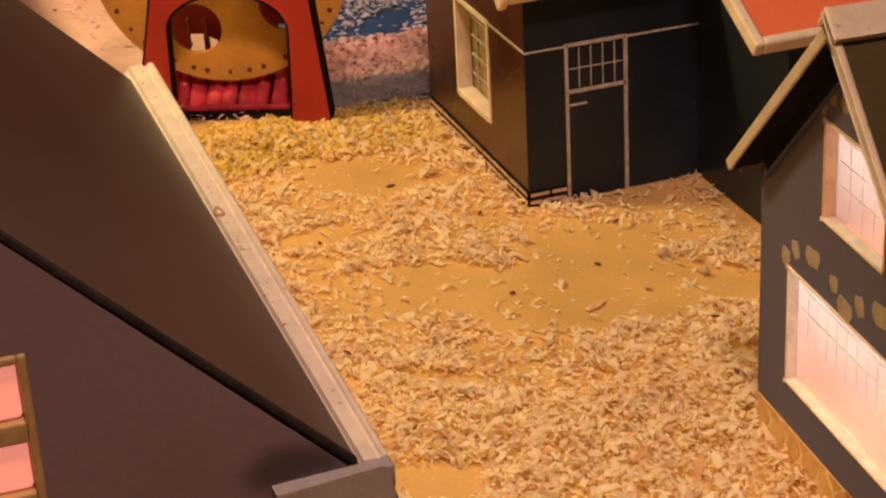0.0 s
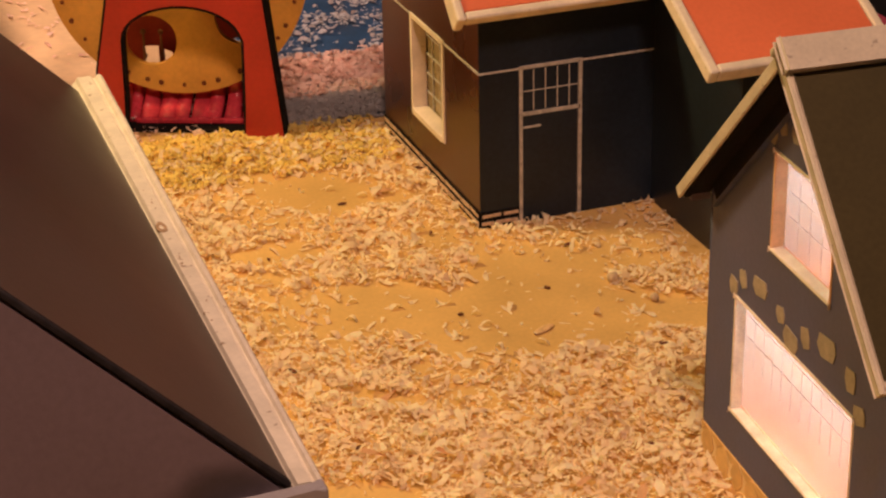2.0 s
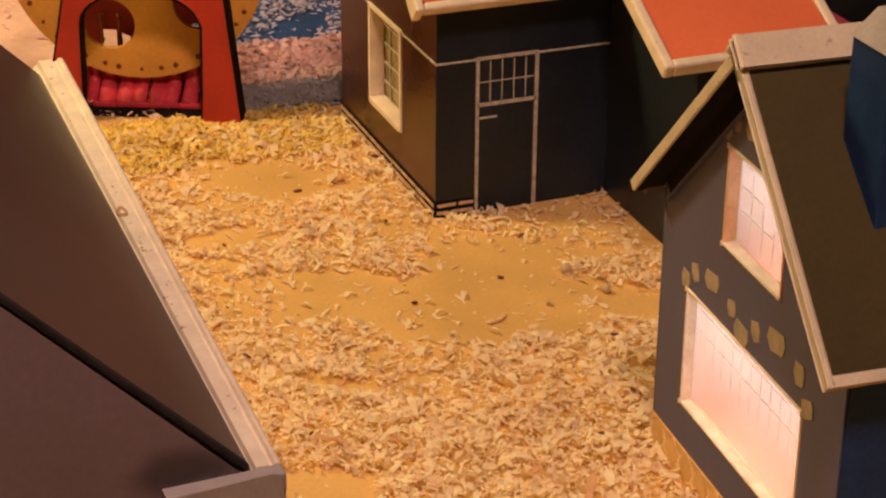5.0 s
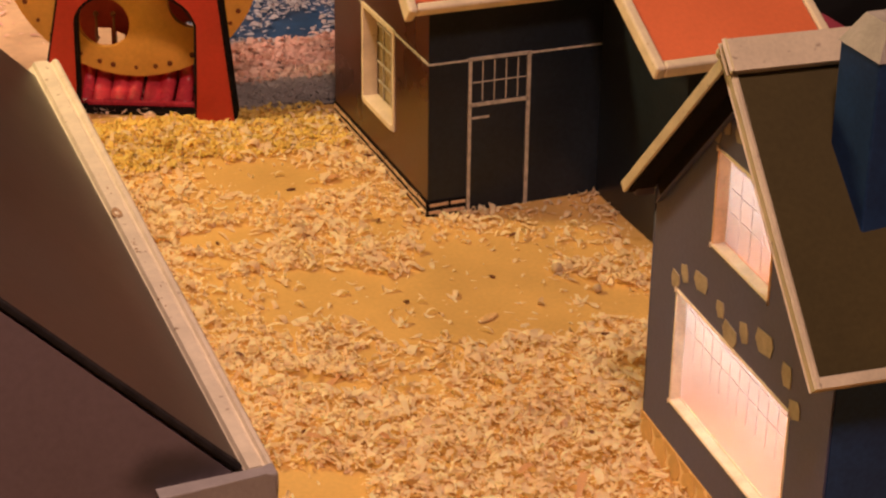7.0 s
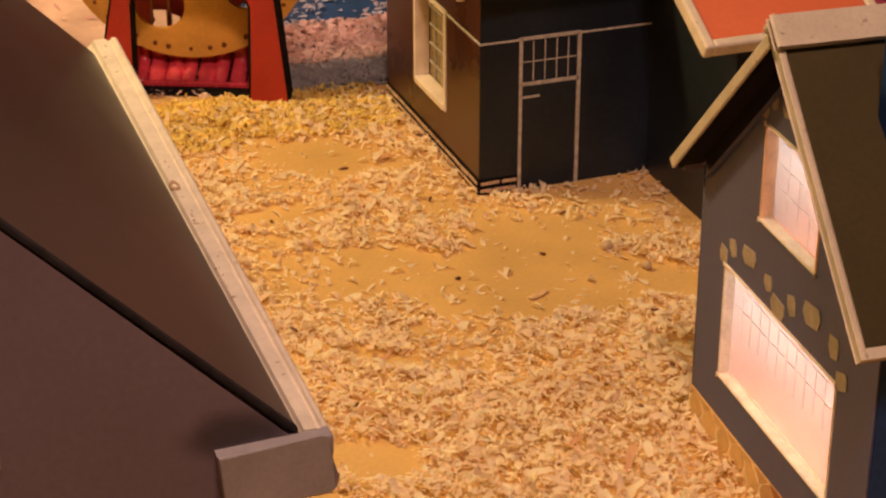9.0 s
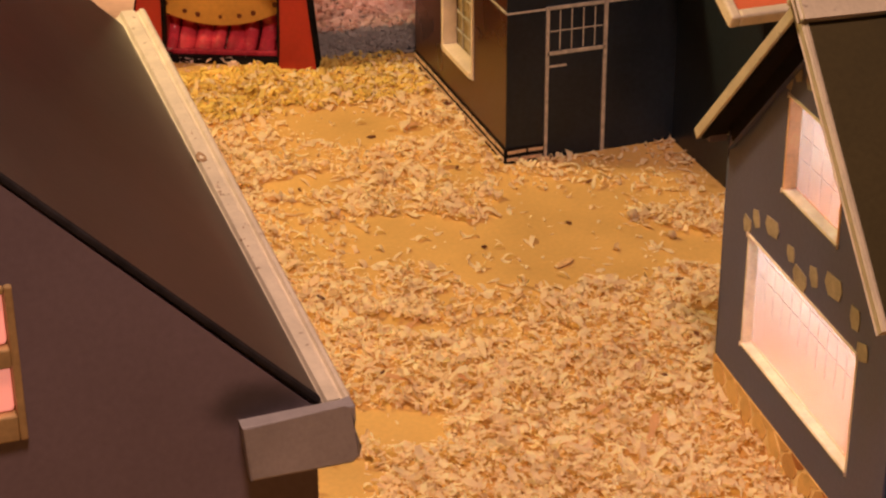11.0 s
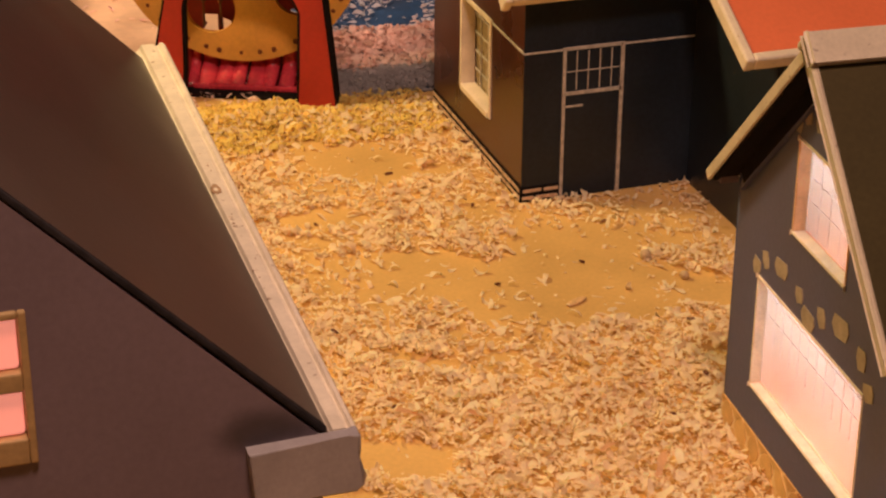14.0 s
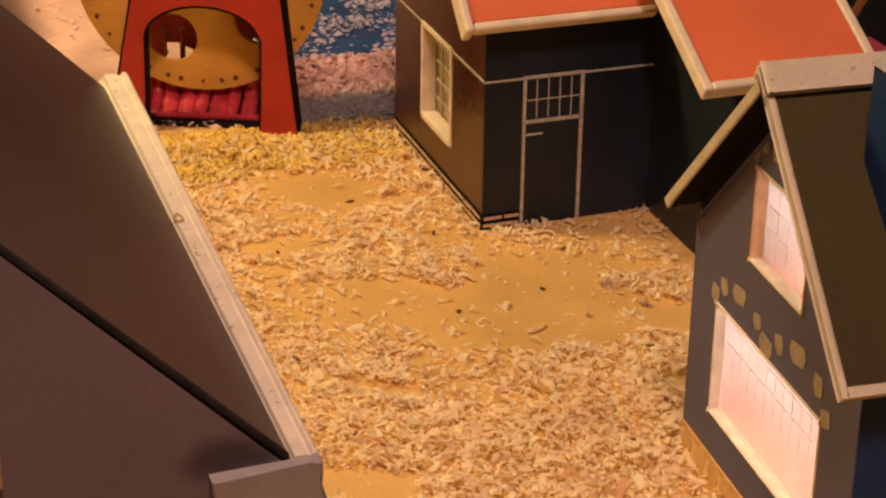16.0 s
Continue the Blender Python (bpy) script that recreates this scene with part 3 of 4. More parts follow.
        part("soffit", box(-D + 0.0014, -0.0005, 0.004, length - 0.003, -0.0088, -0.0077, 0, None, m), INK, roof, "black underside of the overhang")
        part("verge_trim", box(-D - 0.001, -D + 0.0010, 0.002, length, -0.0078, -0.0010, 0.0009, None, m), TRIM, roof)
        part("eave_trim", box(-D + 0.0012, X1, length - 0.0035, length, -0.0075, -0.0008, 0.001, None, m), TRIM, roof)
        part("ridge_board", box(-D - 0.002, X1, -0.001, 0.0125, -0.0012, 0.0036, 0.0019, None, m), TRIM, roof)
    chim = part("chimney", box(0.0172, 0.0673, -0.5333, -0.4987, 0.20, 0.309, 0.0012), NAVY, house, "navy blue chimney with a pale tapered cap")
    bm = bmesh.new()
    lo = [bm.verts.new((x, y, 0.308)) for x, y in ((0.0165, -0.534), (0.068, -0.534), (0.068, -0.498), (0.0165, -0.498))]
    hi = [bm.verts.new((x, y, 0.3235)) for x, y in ((0.025, -0.526), (0.060, -0.526), (0.060, -0.506), (0.025, -0.506))]
    ins = [bm.verts.new((x, y, 0.3235)) for x, y in ((0.035, -0.521), (0.050, -0.521), (0.050, -0.511), (0.035, -0.511))]
    pit = [bm.verts.new((v.co.x, v.co.y, 0.312)) for v in ins]
    for i in range(4):
        j = (i + 1) % 4
        bm.faces.new((lo[i], lo[j], hi[j], hi[i]))
        bm.faces.new((hi[i], hi[j], ins[j], ins[i]))
        bm.faces.new((ins[i], ins[j], pit[j], pit[i]))
    bm.faces.new(lo)
    bm.faces.new(pit)
    part("chimney_cap", bm, CAP, chim)
    return house


lit_house()


# ---- the taupe house with the cornice ----
def cornice_house():
    house = thing("taupe_toy_house", "taupe wooden toy house with a pale cornice and rosy lit window", "toy house")
    xe, y0, y1 = -0.3415, -0.714, -0.318
    he, sl = 0.271, radians(45.3)
    run = 0.24
    xr, zr = xe - run, he + run * math.tan(sl)
    xw = -0.3435
    wx1, wx0, wz0, wz1 = -0.4440, -0.52, 0.279, 0.3355
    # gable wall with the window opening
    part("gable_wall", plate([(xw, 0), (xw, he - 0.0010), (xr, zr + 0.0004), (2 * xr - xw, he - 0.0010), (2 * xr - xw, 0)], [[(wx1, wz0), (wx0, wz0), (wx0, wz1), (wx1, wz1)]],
         lambda a, z, w: Vector((a, y0 + w, z)), 0.008), GABLE_TAUPE, house, "taupe gable wall, darker beside the end of the cornice")
    part("back_wall", plate([(xw, 0), (xw, he - 0.003), (xr, zr - 0.004), (2 * xr - xw, he - 0.003), (2 * xr - xw, 0)], [], lambda a, z, w: Vector((a, y1 - 0.004 - w, z)), 0.008), TAUPE, house)
    part("long_wall", box(xw - 0.008, xw, y0 + 0.008, y1 - 0.012, 0, he - 0.004), TAUPE, house)
    part("long_wall", box(2 * xr - xw, 2 * xr - xw + 0.008, y0 + 0.008, y1 - 0.012, 0, he - 0.004), TAUPE, house)
    up = Vector((-math.cos(sl), 0, math.sin(sl)))
    nr = Vector((math.sin(sl), 0, math.cos(sl)))
    length = run / math.cos(sl)
    m = Matrix((Vector((0, 1, 0)), up, nr)).transposed().to_4x4()
    m.translation = (xe, 0, he)
    part("roof_slope", box(y0 + 0.0029, y1, -0.004, length, -0.006, 0.0, 0, None, m), ROOF_TAUPE, house, "dull taupe painted roof slope")
    part("verge_strip", box(y0 - 0.0005, y0 + 0.0027, 0.0012, length, -0.0006, 0.0018, 0.0006, None, m), VERGE, house, "thick black line along the gable")
    m2 = Matrix((Vector((0, 1, 0)), Vector((math.cos(sl), 0, math.sin(sl))), Vector((-math.sin(sl), 0, math.cos(sl))))).transposed().to_4x4()
    m2.translation = (2 * xr - xe, 0, he)
    part("roof_slope", box(y0 + 0.0035, y1, 0.0, length, -0.006, 0.0, 0, None, m2), ROOF_TAUPE, house)
    # cornice moulding along the eave, returned on the gable
    prof = [(-0.004, -0.0228), (0.0095, -0.0228), (0.0122, -0.0205), (0.0132, -0.0165), (0.0118, -0.0130), (0.0100, -0.0100), (0.0106, -0.0078), (0.0112, -0.0055),
            (0.0112, 0.0003), (0.0104, 0.0013), (0.0092, 0.0012), (0.0084, -0.0002), (0.0076, -0.0002), (0.0070, 0.0010), (0.0024, 0.0010), (0.0016, -0.0010), (-0.004, -0.006)]
    # the strip was cut a little wider towards its far end
    wide = [(a * 1.42 if a > 0 else a, b) for a, b in prof]
    part("cornice", sweep(prof, (xe, y0 + 0.0002, he), (xe, y1 + 0.013, he), (1, 0, 0), (0, 0, 1), None, wide), CORNICE, house, "pale moulded cornice along the eave, worn and chipped")
    part("cornice_return", sweep([(0.0, -0.0226), (0.0128, -0.0226), (0.0128, -0.0004), (0.0118, 0.0006), (0.0, 0.0006)], (xe - 0.032, y1 + 0.0002, he), (xe - 0.0042, y1 + 0.0002, he), (0, 1, 0), (0, 0, 1)), CORNICE, house)
    # worn spots on the cornice
    rnd = random.Random(17)
    for k in range(18):
        y = rnd.choice((-0.4556, -0.4707, -0.5084, -0.5328, -0.5774, -0.5992)) + rnd.gauss(0, 0.006)
        x, r = xe + rnd.uniform(0.0024, 0.0062), rnd.uniform(0.0002, 0.0005)
        ring = [(x + r * math.cos(a * 1.047) * rnd.uniform(0.6, 1.2), y + 2.2 * r * math.sin(a * 1.047) * rnd.uniform(0.6, 1.2)) for a in range(6)]
        part("paint_chip", plate(ring, [], lambda a, b, w: Vector((a, b, he + 0.0011 - w)), 0.0008), CHIP, house)
    edge = [(0.0024 * rnd.uniform(0.75, 1.15), 0.0056 * rnd.uniform(0.75, 1.15), radians(a)) for a in range(0, 360, 24)]
    ring = [[(xe + 0.0041 + p * k * math.cos(a), -0.4978 + q * k * math.sin(a)) for p, q, a in edge] for k in (1.0, 0.42)]
    part("worn_ring", plate(ring[0], [ring[1]], lambda a, b, w: Vector((a, b, he + 0.0012 - w)), 0.0010), CHIP, house, "small brown worn ring on the cornice")
    outline = [(-0.3692, he - 0.0230), *[(xe + a, he + b) for a, b in prof[1:11]], (xe + 0.0070, he + 0.0006), (-0.3712, he - 0.0006)]
    bm = plate(outline, [], lambda a, z, w: Vector((a, y0 - 0.0062 + w, z)), 0.0063)
    edges = [e for e in bm.edges if all(abs(v.co.y - (y0 - 0.0062)) < 1e-5 for v in e.verts) and len({f.normal.to_tuple(1) for f in e.link_faces}) > 1]
    bmesh.ops.bevel(bm, geom=edges, offset=0.0009, segments=2, affect="EDGES", profile=0.5)
    part("cornice_return", bm, GREY_TRIM, house, "grey painted end of the cornice, returned on the gable")
    house.matrix_world = Matrix.Translation((xe, y0, 0)) @ pose(0, 0, 0, 0, 0, -0.9) @ Matrix.Translation((-xe, -y0, 0))
    # window
    win = part("window", box(wx0, wx1, y0 + 0.004, y0 + 0.006, wz0, wz1), OLIVE_FRAME, house, "ochre framed window with rosy lit panes")
    F = 0.0018
    for b in (box(wx1 - F, wx1 + 0.001, y0 - 0.002, y0 + 0.004, wz0 - 0.001, wz1 + 0.001, 0.0008), box(wx0 - 0.001, wx0 + F, y0 - 0.002, y0 + 0.004, wz0 - 0.001, wz1 + 0.001, 0.0008),
              box(wx0 + F, wx1 - F, y0 - 0.002, y0 + 0.004, wz0 - 0.001, wz0 + F + 0.0072, 0.0008), box(wx0 + F, wx1 - F, y0 - 0.002, y0 + 0.004, wz1 - F, wz1 + 0.001, 0.0008),
              box(wx0 + F, wx1 - F, y0 - 0.002, y0 + 0.004, 0.3062, 0.3135, 0.0008), box(-0.486, -0.480, y0 - 0.0018, y0 + 0.004, wz0 + 0.009, 0.3062, 0.0008), box(-0.486, -0.480, y0 - 0.0018, y0 + 0.004, 0.3135, wz1 - F, 0.0008)):
        part("frame_bar", b, OLIVE_FRAME, win)
    for a0, a1 in ((-0.480, wx1 - F), (wx0 + F, -0.486)):
        for b0, b1 in ((wz0 + 0.009, 0.3062), (0.3135, wz1 - F)):
            part("pane", box(a0 + 0.0005, a1 - 0.0005, y0 + 0.0005, y0 + 0.0035, b0 + 0.0005, b1 - 0.0005, 0.0014), ROSE_PANE, win, "backlit rose pane")
    return house


cornice_house()


# ---- the red stand with the big ochre wheel ----
def wheel_stand():
    stand = thing("wheel_stand", "red wooden arch stand holding a dotted ochre play wheel", "play wheel", at=(-0.083, 0.2205, 0), turn=-24)

    def here(u, v, w):
        return Vector((u, w, v))

    cx = -0.0817

    def inset(loop, by):
        out = []
        for i, p in enumerate(loop):
            a, b, c = Vector(loop[i - 1]), Vector(p), Vector(loop[(i + 1) % len(loop)])
            d = ((b - a).normalized() + (c - b).normalized()).normalized()
            out.append((b.x - d.y * by, b.y + d.x * by))
        return out

    def panel(off, arch, holes, material, name, label):
        outer = [(0.0, 0.0), (-0.0163, 0.165), (-0.029, 0.30), (-0.120, 0.30), (-0.1305, 0.165), (-0.163, 0.0)]
        if arch:
            l, r, sp, top = -0.1280, -0.0327, 0.084, 0.1115
            outer += [(l - 0.003, 0.0), (l, 0.03), (l + 0.001, sp)]
            outer += [(cx + 0.0014 - 0.0467 * math.cos(radians(t)), sp + (top - sp) * math.sin(radians(t))) for t in range(12, 180, 12)]
            outer += [(r + 0.0005, sp), (r - 0.001, 0.03), (r - 0.002, 0.0)]
        if not arch:
            outer = [(-0.030, 0.0), (-0.040, 0.30), (-0.124, 0.30), (-0.1345, 0.165), (-0.160, 0.0)]
            return part(name, plate(outer, holes, lambda u, v, w: here(u, v, off + w), 0.008), material, stand, label)
        core = part(name, plate(outer, holes, lambda u, v, w: here(u, v, off + w), 0.011), INK, stand, label)
        for edge in ([(0.0, 0.0), (-0.0163, 0.165), (-0.029, 0.30), (-0.033, 0.30), (-0.0203, 0.165), (-0.004, 0.0)], [(-0.120, 0.30), (-0.1305, 0.165), (-0.163, 0.0), (-0.159, 0.0), (-0.1265, 0.165), (-0.116, 0.30)]):
            part("edge_board", plate(edge, [], lambda u, v, w: here(u, v, off + 0.0112 + w), 0.0098), INK, core)
        part("face", plate(inset(outer, 0.0023), [], lambda u, v, w: here(u, v, off - 0.0006 + w), 0.0008), material, core, "red painted face")
        return core

    panel(0.0, True, [], RED, "front_panel", "red painted arch panel with black edges")
    lights = [[(-0.1335, 0.0285), (-0.1195, 0.0285), (-0.1195, 0.0465), (-0.1335, 0.0465)], [(-0.1165, 0.0300), (-0.1080, 0.0340), (-0.1080, 0.0410), (-0.1165, 0.0440)],
              [(-0.0555, 0.0460), (-0.0490, 0.0460), (-0.0490, 0.0540), (-0.0555, 0.0540)]]
    panel(0.095, False, lights, MAROON, "back_panel", "dull red panel with small cut-out windows")
    # wheel
    wx, wz, R = -0.0899, 0.130, 0.1072
    rim = [(wx + R * math.cos(2 * math.pi * i / 72), wz + R * math.sin(2 * math.pi * i / 72)) for i in range(72)]
    holes = []
    for k in range(5):
        a = radians(-112.0 + 72 * k)
        hx, hz = wx + 0.0660 * math.cos(a), wz + 0.0660 * math.sin(a)
        holes.append([(hx + 0.0215 * math.cos(2 * math.pi * i / 28), hz + 0.0215 * math.sin(2 * math.pi * i / 28)) for i in range(28)])
    wheel = part("wheel", plate(rim, holes, lambda u, v, w: here(u, v, 0.045 + w), 0.006), ORANGE, stand, "round ochre wheel with big holes and brown dots")
    rnd = random.Random(9)
    for k in range(40):
        a = radians(9 * k + rnd.uniform(-2, 2))
        dx, dz, r = wx + 0.0995 * math.cos(a), wz + 0.0995 * math.sin(a), rnd.uniform(0.0017, 0.0029)
        dot = [(dx + r * math.cos(2 * math.pi * i / 8) * rnd.uniform(0.8, 1.1), dz + r * math.sin(2 * math.pi * i / 8)) for i in range(8)]
        part("dot", plate(dot, [], lambda u, v, w: here(u, v, 0.0446 + w), 0.0006), DOT, wheel)
    bm = bmesh.new()
    bmesh.ops.create_cone(bm, segments=24, radius1=0.005, radius2=0.005, depth=0.09, cap_ends=True, matrix=Matrix.Translation((wx, 0.056, wz)) @ pose(0, 0, 0, 90, 0, 0))
    part("axle", bm, WOOD, stand)
    # base with a row of magenta padded folds
    part("inner_side", box(-0.1385, -0.1352, 0.0225, 0.094, 0.0004, 0.030), MAROON, stand)
    part("base_board", box(-0.1345, -0.0360, 0.0135, 0.094, 0.0004, 0.0030), INK, stand)
    part("front_sill", box(-0.1285, -0.0350, 0.0255, 0.0300, 0.0032, 0.0078, 0.0012), MAGENTA, stand)
    # two turned pegs in front of the back panel
    for u in (-0.1310, -0.1160):
        bm = bmesh.new()
        bmesh.ops.create_cone(bm, segments=12, radius1=0.0012, radius2=0.0010, depth=0.0225, cap_ends=True, matrix=Matrix.Translation((u, 0.0905, 0.0475)))
        bmesh.ops.create_icosphere(bm, subdivisions=2, radius=0.0024, matrix=Matrix.Translation((u, 0.0905, 0.0605)))
        bmesh.ops.create_cone(bm, segments=12, radius1=0.0015, radius2=0.0012, depth=0.0075, cap_ends=True, matrix=Matrix.Translation((u, 0.0925, 0.0375)) @ pose(0, 0, 0, 90, 0, 0))
        part("peg", bm, WOOD, stand, "small turned wooden peg with a round head", True)
    # a gathered satin curtain: each fold is a soft upright roll, flatter and wider at its foot
    rnd = random.Random(3)
    for i in range(8):
        x = -0.1325 + i * 0.0137 + rnd.uniform(-0.001, 0.001)
        bm = bmesh.new()
        rings, seg, top, thick = [], 14, rnd.uniform(0.041, 0.046), rnd.uniform(0.0058, 0.0070)
        lean, sag = rnd.uniform(-0.0015, 0.0015), rnd.uniform(0.0, 6.0)
        for k in range(13):
            t = k / 12
            z = 0.0032 + (top - 0.0032) * t
            grow = min(1.0, math.sqrt(max(0.0, 1 - max(0.0, (t - 0.82) / 0.18) ** 2)) + 0.05) * (1.10 - 0.28 * t) * (1 + 0.06 * math.sin(7 * t + sag))
            ring = []
            for j in range(seg):
                q = 2 * math.pi * j / seg
                crease = 1 + 0.10 * math.sin(3 * q + sag + 2.2 * t) + 0.06 * math.sin(5 * q - 3 * t + sag)
                ring.append(bm.verts.new((x + lean * t + thick * grow * crease * math.cos(q), 0.0612 - 0.024 * max(0.0, 1 - t / 0.38) ** 1.2 + 0.0072 * grow * crease * math.sin(q), z)))
            rings.append(ring)
        for low, high in zip(rings, rings[1:]):
            for j in range(seg):
                bm.faces.new((low[j], low[(j + 1) % seg], high[(j + 1) % seg], high[j]))
        bm.faces.new(rings[0])
        bm.faces.new(rings[-1])
        part("curtain_fold", bm, MAGENTA, stand, "", True)
    return stand


wheel_stand()


# ---- wood shavings ----
BARE = [(-0.090, -0.100, 0.056, 0.034, -22), (-0.025, -0.148, 0.066, 0.048, -26), (0.055, -0.167, 0.050, 0.026, -22), (-0.090, 0.108, 0.060, 0.032, -28),
        (-0.150, 0.012, 0.034, 0.016, -8), (-0.196, -0.328, 0.033, 0.022, -25), (-0.238, -0.372, 0.018, 0.032, -35), (-0.148, -0.214, 0.026, 0.008, -38), (0.02, -0.09, 0.05, 0.03, -10)]


def cover(x, y):
    """How thickly shavings lie here, 0 to 1."""
    f = 0.5 + 0.9 * noise.noise((x * 14, y * 14, 0.3)) + 0.5 * noise.noise((x * 38, y * 38, 5.0))
    f = (0.40 if -0.2 < y < 0.15 else 0.47) + 0.6 * f + (0.22 * max(0.0, min(1.0, (-0.12 - x) / 0.08)) if y > -0.25 else 0.0)
    if y < -0.2:
        f += 0.36 * min(1, (-0.2 - y) / 0.08)
    if y > 0.15 and x < -0.07:
        f += 0.5 * min(1, (y - 0.15) / 0.05) * min(1, (-0.07 - x) / 0.03)
    for cx, cy, a, b, turn in BARE:
        c, s = math.cos(radians(turn)), math.sin(radians(turn))
        dx, dy = x - cx, y - cy
        r = math.hypot((dx * c + dy * s) / a, (dy * c - dx * s) / b) + 0.55 * noise.noise((x * 26, y * 26, 9.0)) + 0.3 * noise.noise((x * 70, y * 70, 3.0))
        f -= 1.5 * max(0.0, min(1.0, (1.25 - r) / 0.5))
    if y > 0.245:
        if x < -0.085:
            f = 0.22 + 0.4 * noise.noise((x * 20, y * 20, 4.0)) + (0.7 if y < 0.33 or y > 0.70 else 0)
        elif y > 0.395:
            f = 0.50 + 1.1 * noise.noise((x * 16, y * 30, 2.0))
        else:
            f = 1.0
    return max(0.0, min(1.0, f))


def heap(x, y):
    """Height of the shavings' surface."""
    c = cover(x, y)
    h = 0.0035 * c + 0.005 * max(0, c - 0.5) * (1 + noise.noise((x * 25, y * 25, 1.0)))
    if y < -0.2:
        h += 0.007 * min(1, (-0.2 - y) / 0.15) * c * (0.8 + 0.8 * noise.noise((x * 45, y * 45, 6.0)))
    if 0.17 < y < 0.26 and x < -0.08:
        h += (0.007 if x < -0.112 else 0.002) * c * max(0, 1 - abs(y - 0.205) / 0.045)
    if y > 0.16 and x > -0.125:
        h *= 0.45
    return h


def flake(rnd, lo, hi, curly, thin, tilt):
    """One curled, tapering strip of pine about the origin: its points and faces."""
    length = lo + (hi - lo) * rnd.random() ** 2.0
    wide = length * rnd.uniform(*thin)
    curl = rnd.choice((-1, -1, 1)) * rnd.uniform(1.0, 3.6) if rnd.random() < curly else rnd.uniform(-0.9, 0.9)
    turn = Euler((rnd.gauss(0, tilt), rnd.gauss(0, tilt), rnd.uniform(0, 6.283))).to_matrix()
    n = 7 if abs(curl) > 2.2 else 5 if abs(curl) > 1 else 4
    twist, skew = rnd.uniform(-0.6, 0.6), rnd.uniform(-0.3, 0.3) * length
    pts = []
    for i in range(n):
        t = i / (n - 1) - 0.5
        if abs(curl) > 0.05:
            r = length / curl
            px, pz = r * math.sin(curl * t), r * (1 - math.cos(curl * t))
        else:
            px, pz = length * t, 0
        w = wide * (0.95 - 1.5 * t * t) * rnd.uniform(0.6, 1.25) / 2
        for s in (-1, 1):
            pts.append(turn @ Vector((px, s * w + skew * t * t, pz + s * w * twist * t * 2)))
    return pts, [(2 * i, 2 * i + 1, 2 * i + 3, 2 * i + 2) for i in range(n - 1)]


def shavings(count, seed, area, name, label, lo, hi, material, curly=0.6, thin=(0.2, 0.5)):
    """Curled flakes scattered by cover() and piled up to heap()."""
    rnd = random.Random(seed)
    x0, x1, y0, y1 = area
    verts, faces = [], []
    made = tries = 0
    while made < count and tries < count * 8:
        tries += 1
        x, y = rnd.uniform(x0, x1), rnd.uniform(y0, y1)
        if -0.002 < x < 0.24 and -0.002 < y < 0.22:
            continue
        if x > 0.135 and y > -0.137 and y < 0.22:
            continue
        if x > 0.0 + 0.069 * (-0.35 - y) - 0.001 and y < -0.347:
            continue
        c = cover(x, y)
        if rnd.random() > c * c + 0.018:
            continue
        h = heap(x, y)
        pts, quads = flake(rnd, lo, hi, curly, thin, 0.08 + 0.22 * min(1.0, h / 0.007))
        low = min(p.z for p in pts)
        lift = max(rnd.uniform(0.0, 1.0) ** 0.7 * h + 0.0004, 0.0003 - low)
        base = len(verts)
        verts += [(x + p.x, y + p.y, lift + p.z) for p in pts]
        faces += [tuple(base + k for k in q) for q in quads]
        made += 1
    me = bpy.data.meshes.new(name)
    me.from_pydata(verts, [], faces)
    me.materials.append(material)
    for p in me.polygons:
        p.use_smooth = True
    return tagged(new(name, me), label, "wood shavings", kind="stuff")


NEAR = (-0.36, 0.14, -0.62, 0.222)
shavings(18500, 21, NEAR, "wood_shavings", "pale curled pine shavings scattered over the yellow floor", 0.0045, 0.0125, SHAVING, 0.65, (0.18, 0.50))
shavings(2000, 22, NEAR, "broad_wood_shavings", "broad curled pine shavings lying loose on top", 0.010, 0.018, SHAVING, 0.8, (0.24, 0.55))
shavings(450, 29, NEAR, "long_wood_shavings", "long thin curled pine shavings lying loose on top", 0.013, 0.022, SHAVING, 0.95, (0.12, 0.28))
shavings(19000, 23, NEAR, "wood_crumbs", "fine crumbs of pine between the shavings", 0.0015, 0.0048, SHAVING, 0.2, (0.3, 0.8))
shavings(5200, 28, (-0.25, -0.006, 0.146, 0.245), "lamp_yellow_wood_shavings", "wood shavings heaped at the foot of the wheel stand, coloured for yellow lamp light", 0.0045, 0.013, LAMP_YELLOW_SHAVING, 0.8, (0.2, 0.45))
shavings(3500, 24, (-0.085, 0.14, 0.300, 0.40), "back_wood_shavings", "pale pine shavings covering the blue floor, tinted pink for the rose light", 0.006, 0.017, FAR_SHAVING)
shavings(14000, 27, (-0.085, 0.14, 0.238, 0.315), "back_shaded_crumbs", "fine wood crumbs covering the blue floor, coloured grey for shade", 0.002, 0.0055, SHADED_SHAVING, 0.2, (0.4, 0.9))
shavings(6500, 25, (-0.085, 0.30, 0.39, 0.80), "sparse_wood_shavings", "pale shavings in drifts on the blue floor, colour cooled against the rose light", 0.003, 0.010, COOLED_SHAVING, 0.6, (0.25, 0.8))
shavings(2600, 26, (-0.45, -0.085, 0.238, 0.95), "loose_wood_shavings", "few pale pine shavings on the cream floor, tinted pink for the rose light", 0.004, 0.012, FAR_SHAVING, 0.2)


# ---- things at the back ----
def white_house():
    house = thing("white_toy_house", "white painted toy house with black painted corners", "toy house")
    part("wall", box(-0.42, -0.2875, 0.60, 0.72, -0.001, 0.22, 0.001), WHITE, house)
    part("corner_line", box(-0.2905, -0.2868, 0.5985, 0.6022, 0.0, 0.22), INK, house)
    part("corner_line", box(-0.3010, -0.2990, 0.5985, 0.6, 0.03, 0.2), INK, house)


white_house()


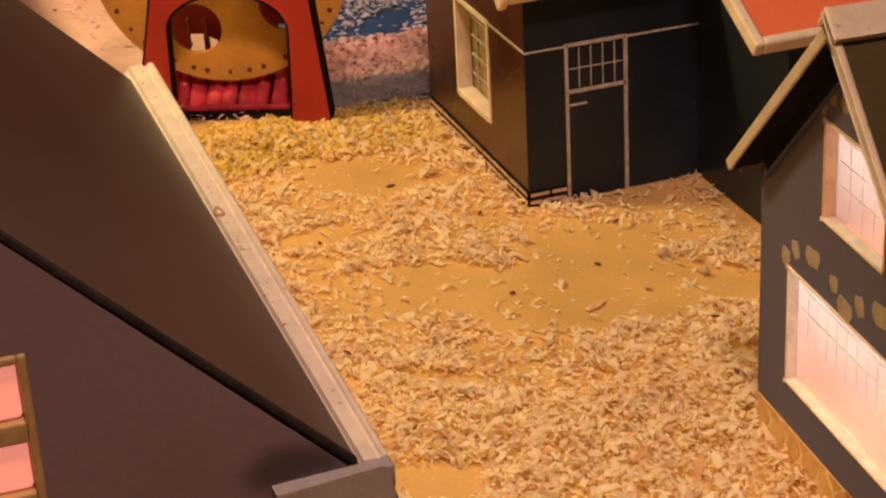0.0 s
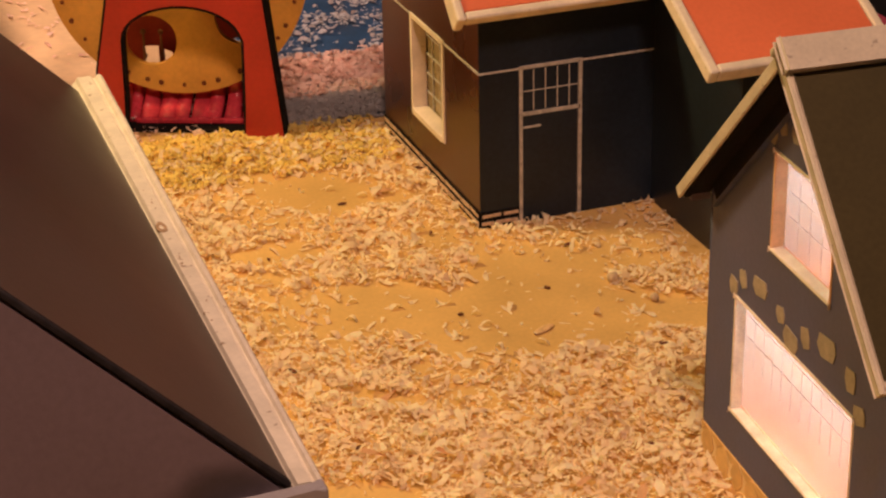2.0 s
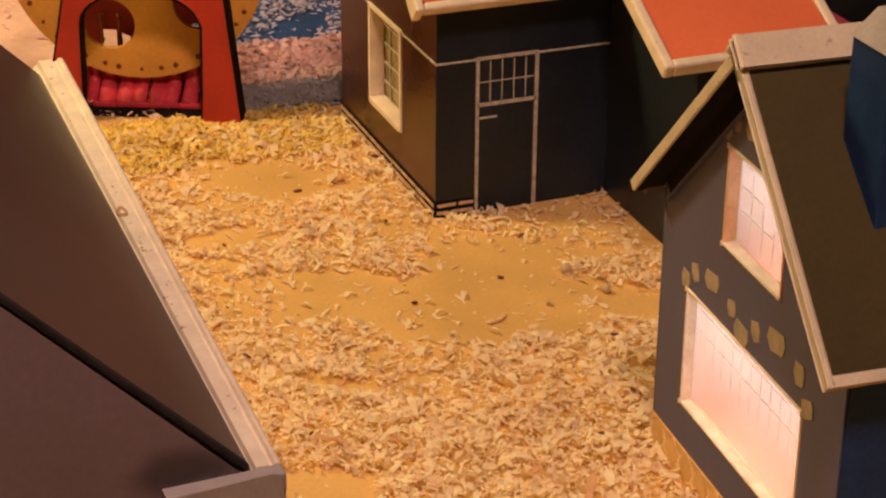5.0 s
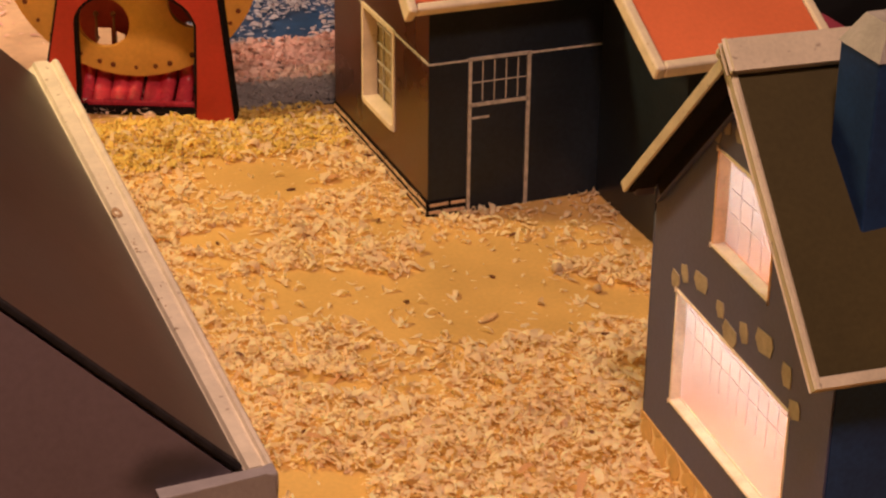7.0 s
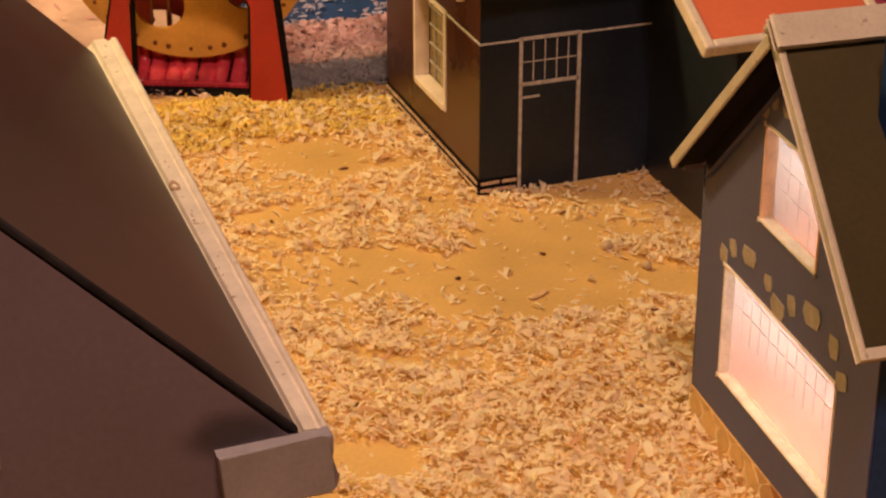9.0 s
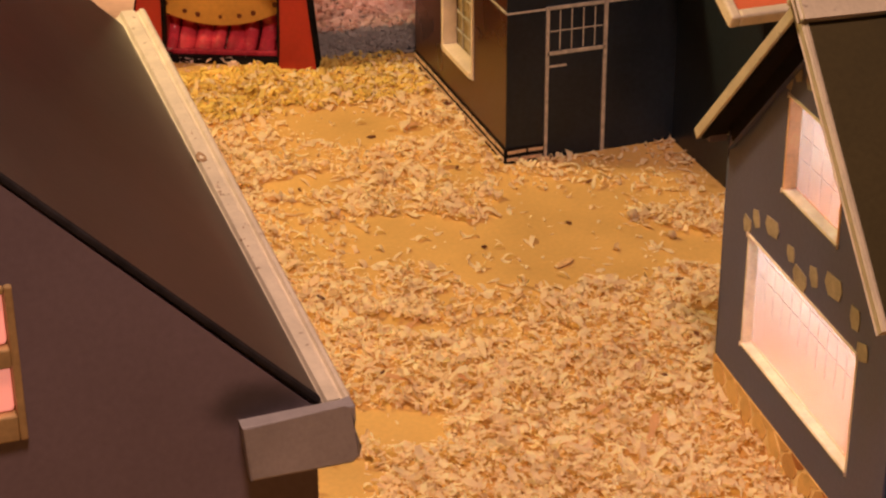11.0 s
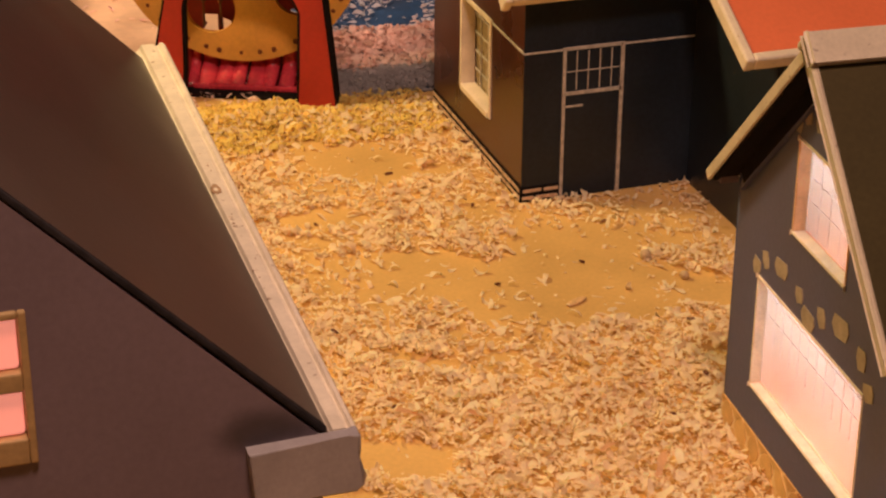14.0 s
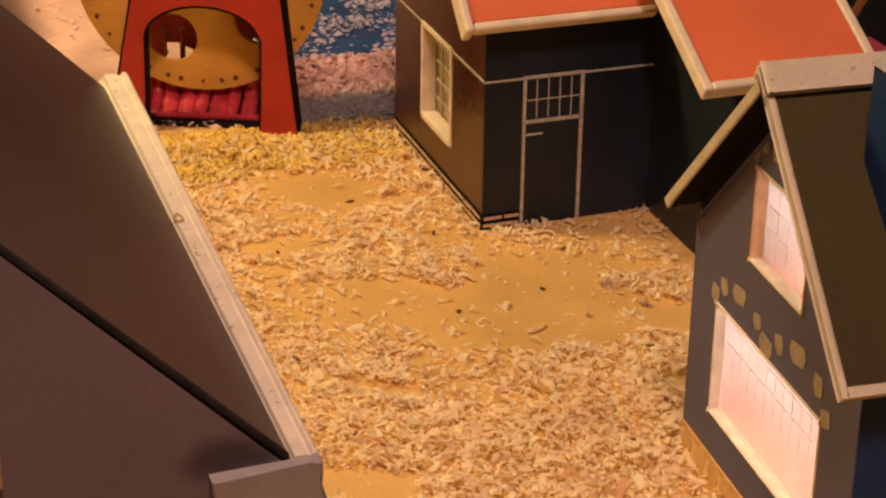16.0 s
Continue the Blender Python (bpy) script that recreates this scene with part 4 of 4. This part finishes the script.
def dowel():
    bm = bmesh.new()
    a, b = Vector((0.347, 0.15, 0.002)), Vector((0.53, 0.15, 0.306))
    d = b - a
    bmesh.ops.create_cone(bm, segments=16, radius1=0.0042, radius2=0.0038, depth=d.length, cap_ends=True, matrix=Matrix.Translation((a + b) / 2) @ d.to_track_quat("Z", "Y").to_matrix().to_4x4())
    tagged(part("wooden_dowel", bm, WOOD, None, "", True), "brown wooden dowel leaning behind the black toy house", "dowel")


dowel()
tagged(part("pink_toy_block", box(0.30, 0.342, -0.02, 0.03, 0.0, 0.112, 0.004), PINK), "pink painted toy block beside the black toy house", "toy block")


def droppings():
    rnd = random.Random(5)
    spots = [(-0.063, -0.125), (-0.159, 0.007), (0.041, -0.221), (-0.056, 0.155), (0.006, -0.110), (-0.169, -0.360), (-0.025, -0.340), (-0.081, 0.080), (-0.184, -0.274), (0.016, -0.298)]
    spots += [(rnd.uniform(-0.2, 0.06), rnd.uniform(-0.45, 0.16)) for _ in range(5)]
    for x, y in spots:
        bm = bmesh.new()
        m = pose(0, 0, 0, 0, rnd.uniform(-15, 15), rnd.uniform(0, 180)) @ Matrix.Diagonal((rnd.uniform(0.0020, 0.0040), rnd.uniform(0.0009, 0.0015), 0.0011, 1))
        for v in bmesh.ops.create_icosphere(bm, subdivisions=2, radius=1)["verts"]:
            v.co = m @ (v.co * (1 + 0.6 * noise.noise(v.co * 1.9 + Vector((x * 300, y * 300, 0)))))
        low = min(v.co.z for v in bm.verts)
        ob = part("dropping", bm, DROPPING, None, "", True)
        ob.location = (x, y, heap(x, y) * 0.8 - low)
        tagged(ob, "small dark brown dropping lying among the shavings", "dropping", "droppings on the floor")


def loose_flakes():
    """Single shavings that lie apart on the bare boards."""
    rnd = random.Random(31)
    made = 0
    while made < 70:
        x, y = rnd.uniform(-0.2, 0.07), rnd.uniform(-0.36, 0.16)
        if cover(x, y) > 0.3 or (x > -0.012 and y > -0.012):
            continue
        pts, quads = flake(rnd, 0.004, 0.012, 0.6, (0.2, 0.5), 0.08)
        low = min(p.z for p in pts)
        me = bpy.data.meshes.new("wood_shaving")
        me.from_pydata([(p.x, p.y, p.z - low) for p in pts], [], quads)
        me.materials.append(SHAVING)
        ob = new("wood_shaving", me)
        ob.location = (x, y, 0.0003)
        tagged(ob, "single curled pine shaving on the bare yellow floor", "wood shaving", "loose shavings on the bare floor")
        made += 1


def curled_pieces():
    """A few larger curls that stand out from the rest, some of them browned."""
    rnd = random.Random(44)
    for x, y, size, material, look_of in ((-0.050, 0.088, 0.020, SHAVING, "pale"), (-0.046, 0.084, 0.015, BROWN_SHAVING, "brown"), (-0.028, -0.127, 0.014, SHAVING, "pale"), (-0.032, -0.131, 0.011, SHAVING, "pale"),
                                          (-0.140, -0.299, 0.015, BROWN_SHAVING, "brown"), (-0.079, -0.253, 0.013, BROWN_SHAVING, "brown"), (-0.076, -0.362, 0.014, BROWN_SHAVING, "brown"),
                                          (-0.057, -0.394, 0.020, BROWN_SHAVING, "brown"), (-0.144, -0.212, 0.016, BROWN_SHAVING, "brown"), (-0.178, -0.286, 0.016, BROWN_SHAVING, "brown"), (-0.117, -0.268, 0.018, SHAVING, "pale")):
        pts, quads = flake(rnd, size, size * 1.1, 0.45, (0.2, 0.36), 0.15)
        low = min(p.z for p in pts)
        me = bpy.data.meshes.new("curled_shaving")
        me.from_pydata([(p.x, p.y, p.z - low) for p in pts], [], quads)
        me.materials.append(material)
        for p in me.polygons:
            p.use_smooth = True
        ob = new("curled_shaving", me)
        ob.location = (x, y, 0.0003 + heap(x, y) * 0.7)
        tagged(ob, "large curled " + look_of + " pine shaving lying among the others", "wood shaving", "large curled shavings")


def pellets():
    """Round food pellets and a long seed hull near the door."""
    for x, y, r in ((0.052, -0.118, 0.0042), (0.066, -0.155, 0.0034)):
        bm = bmesh.new()
        for v in bmesh.ops.create_icosphere(bm, subdivisions=2, radius=r)["verts"]:
            v.co *= 1 + 0.2 * noise.noise(v.co * 400)
        ob = part("food_pellet", bm, PELLET, None, "", True)
        ob.location = (x, y, r * 0.95)
        tagged(ob, "small round tan food pellet on the yellow floor", "food pellet", "food pellets")
    bm = bmesh.new()
    bmesh.ops.create_uvsphere(bm, u_segments=16, v_segments=8, radius=1, matrix=Matrix.Diagonal((0.0095, 0.0034, 0.0012, 1)))
    ob = part("seed_hull", bm, HULL, None, "", True)
    ob.matrix_world = pose(-0.0200, -0.166, 0.0012, 0, 0, 28)
    tagged(ob, "flat tan seed hull on the bare yellow floor", "seed hull")


loose_flakes()
curled_pieces()
pellets()
droppings()
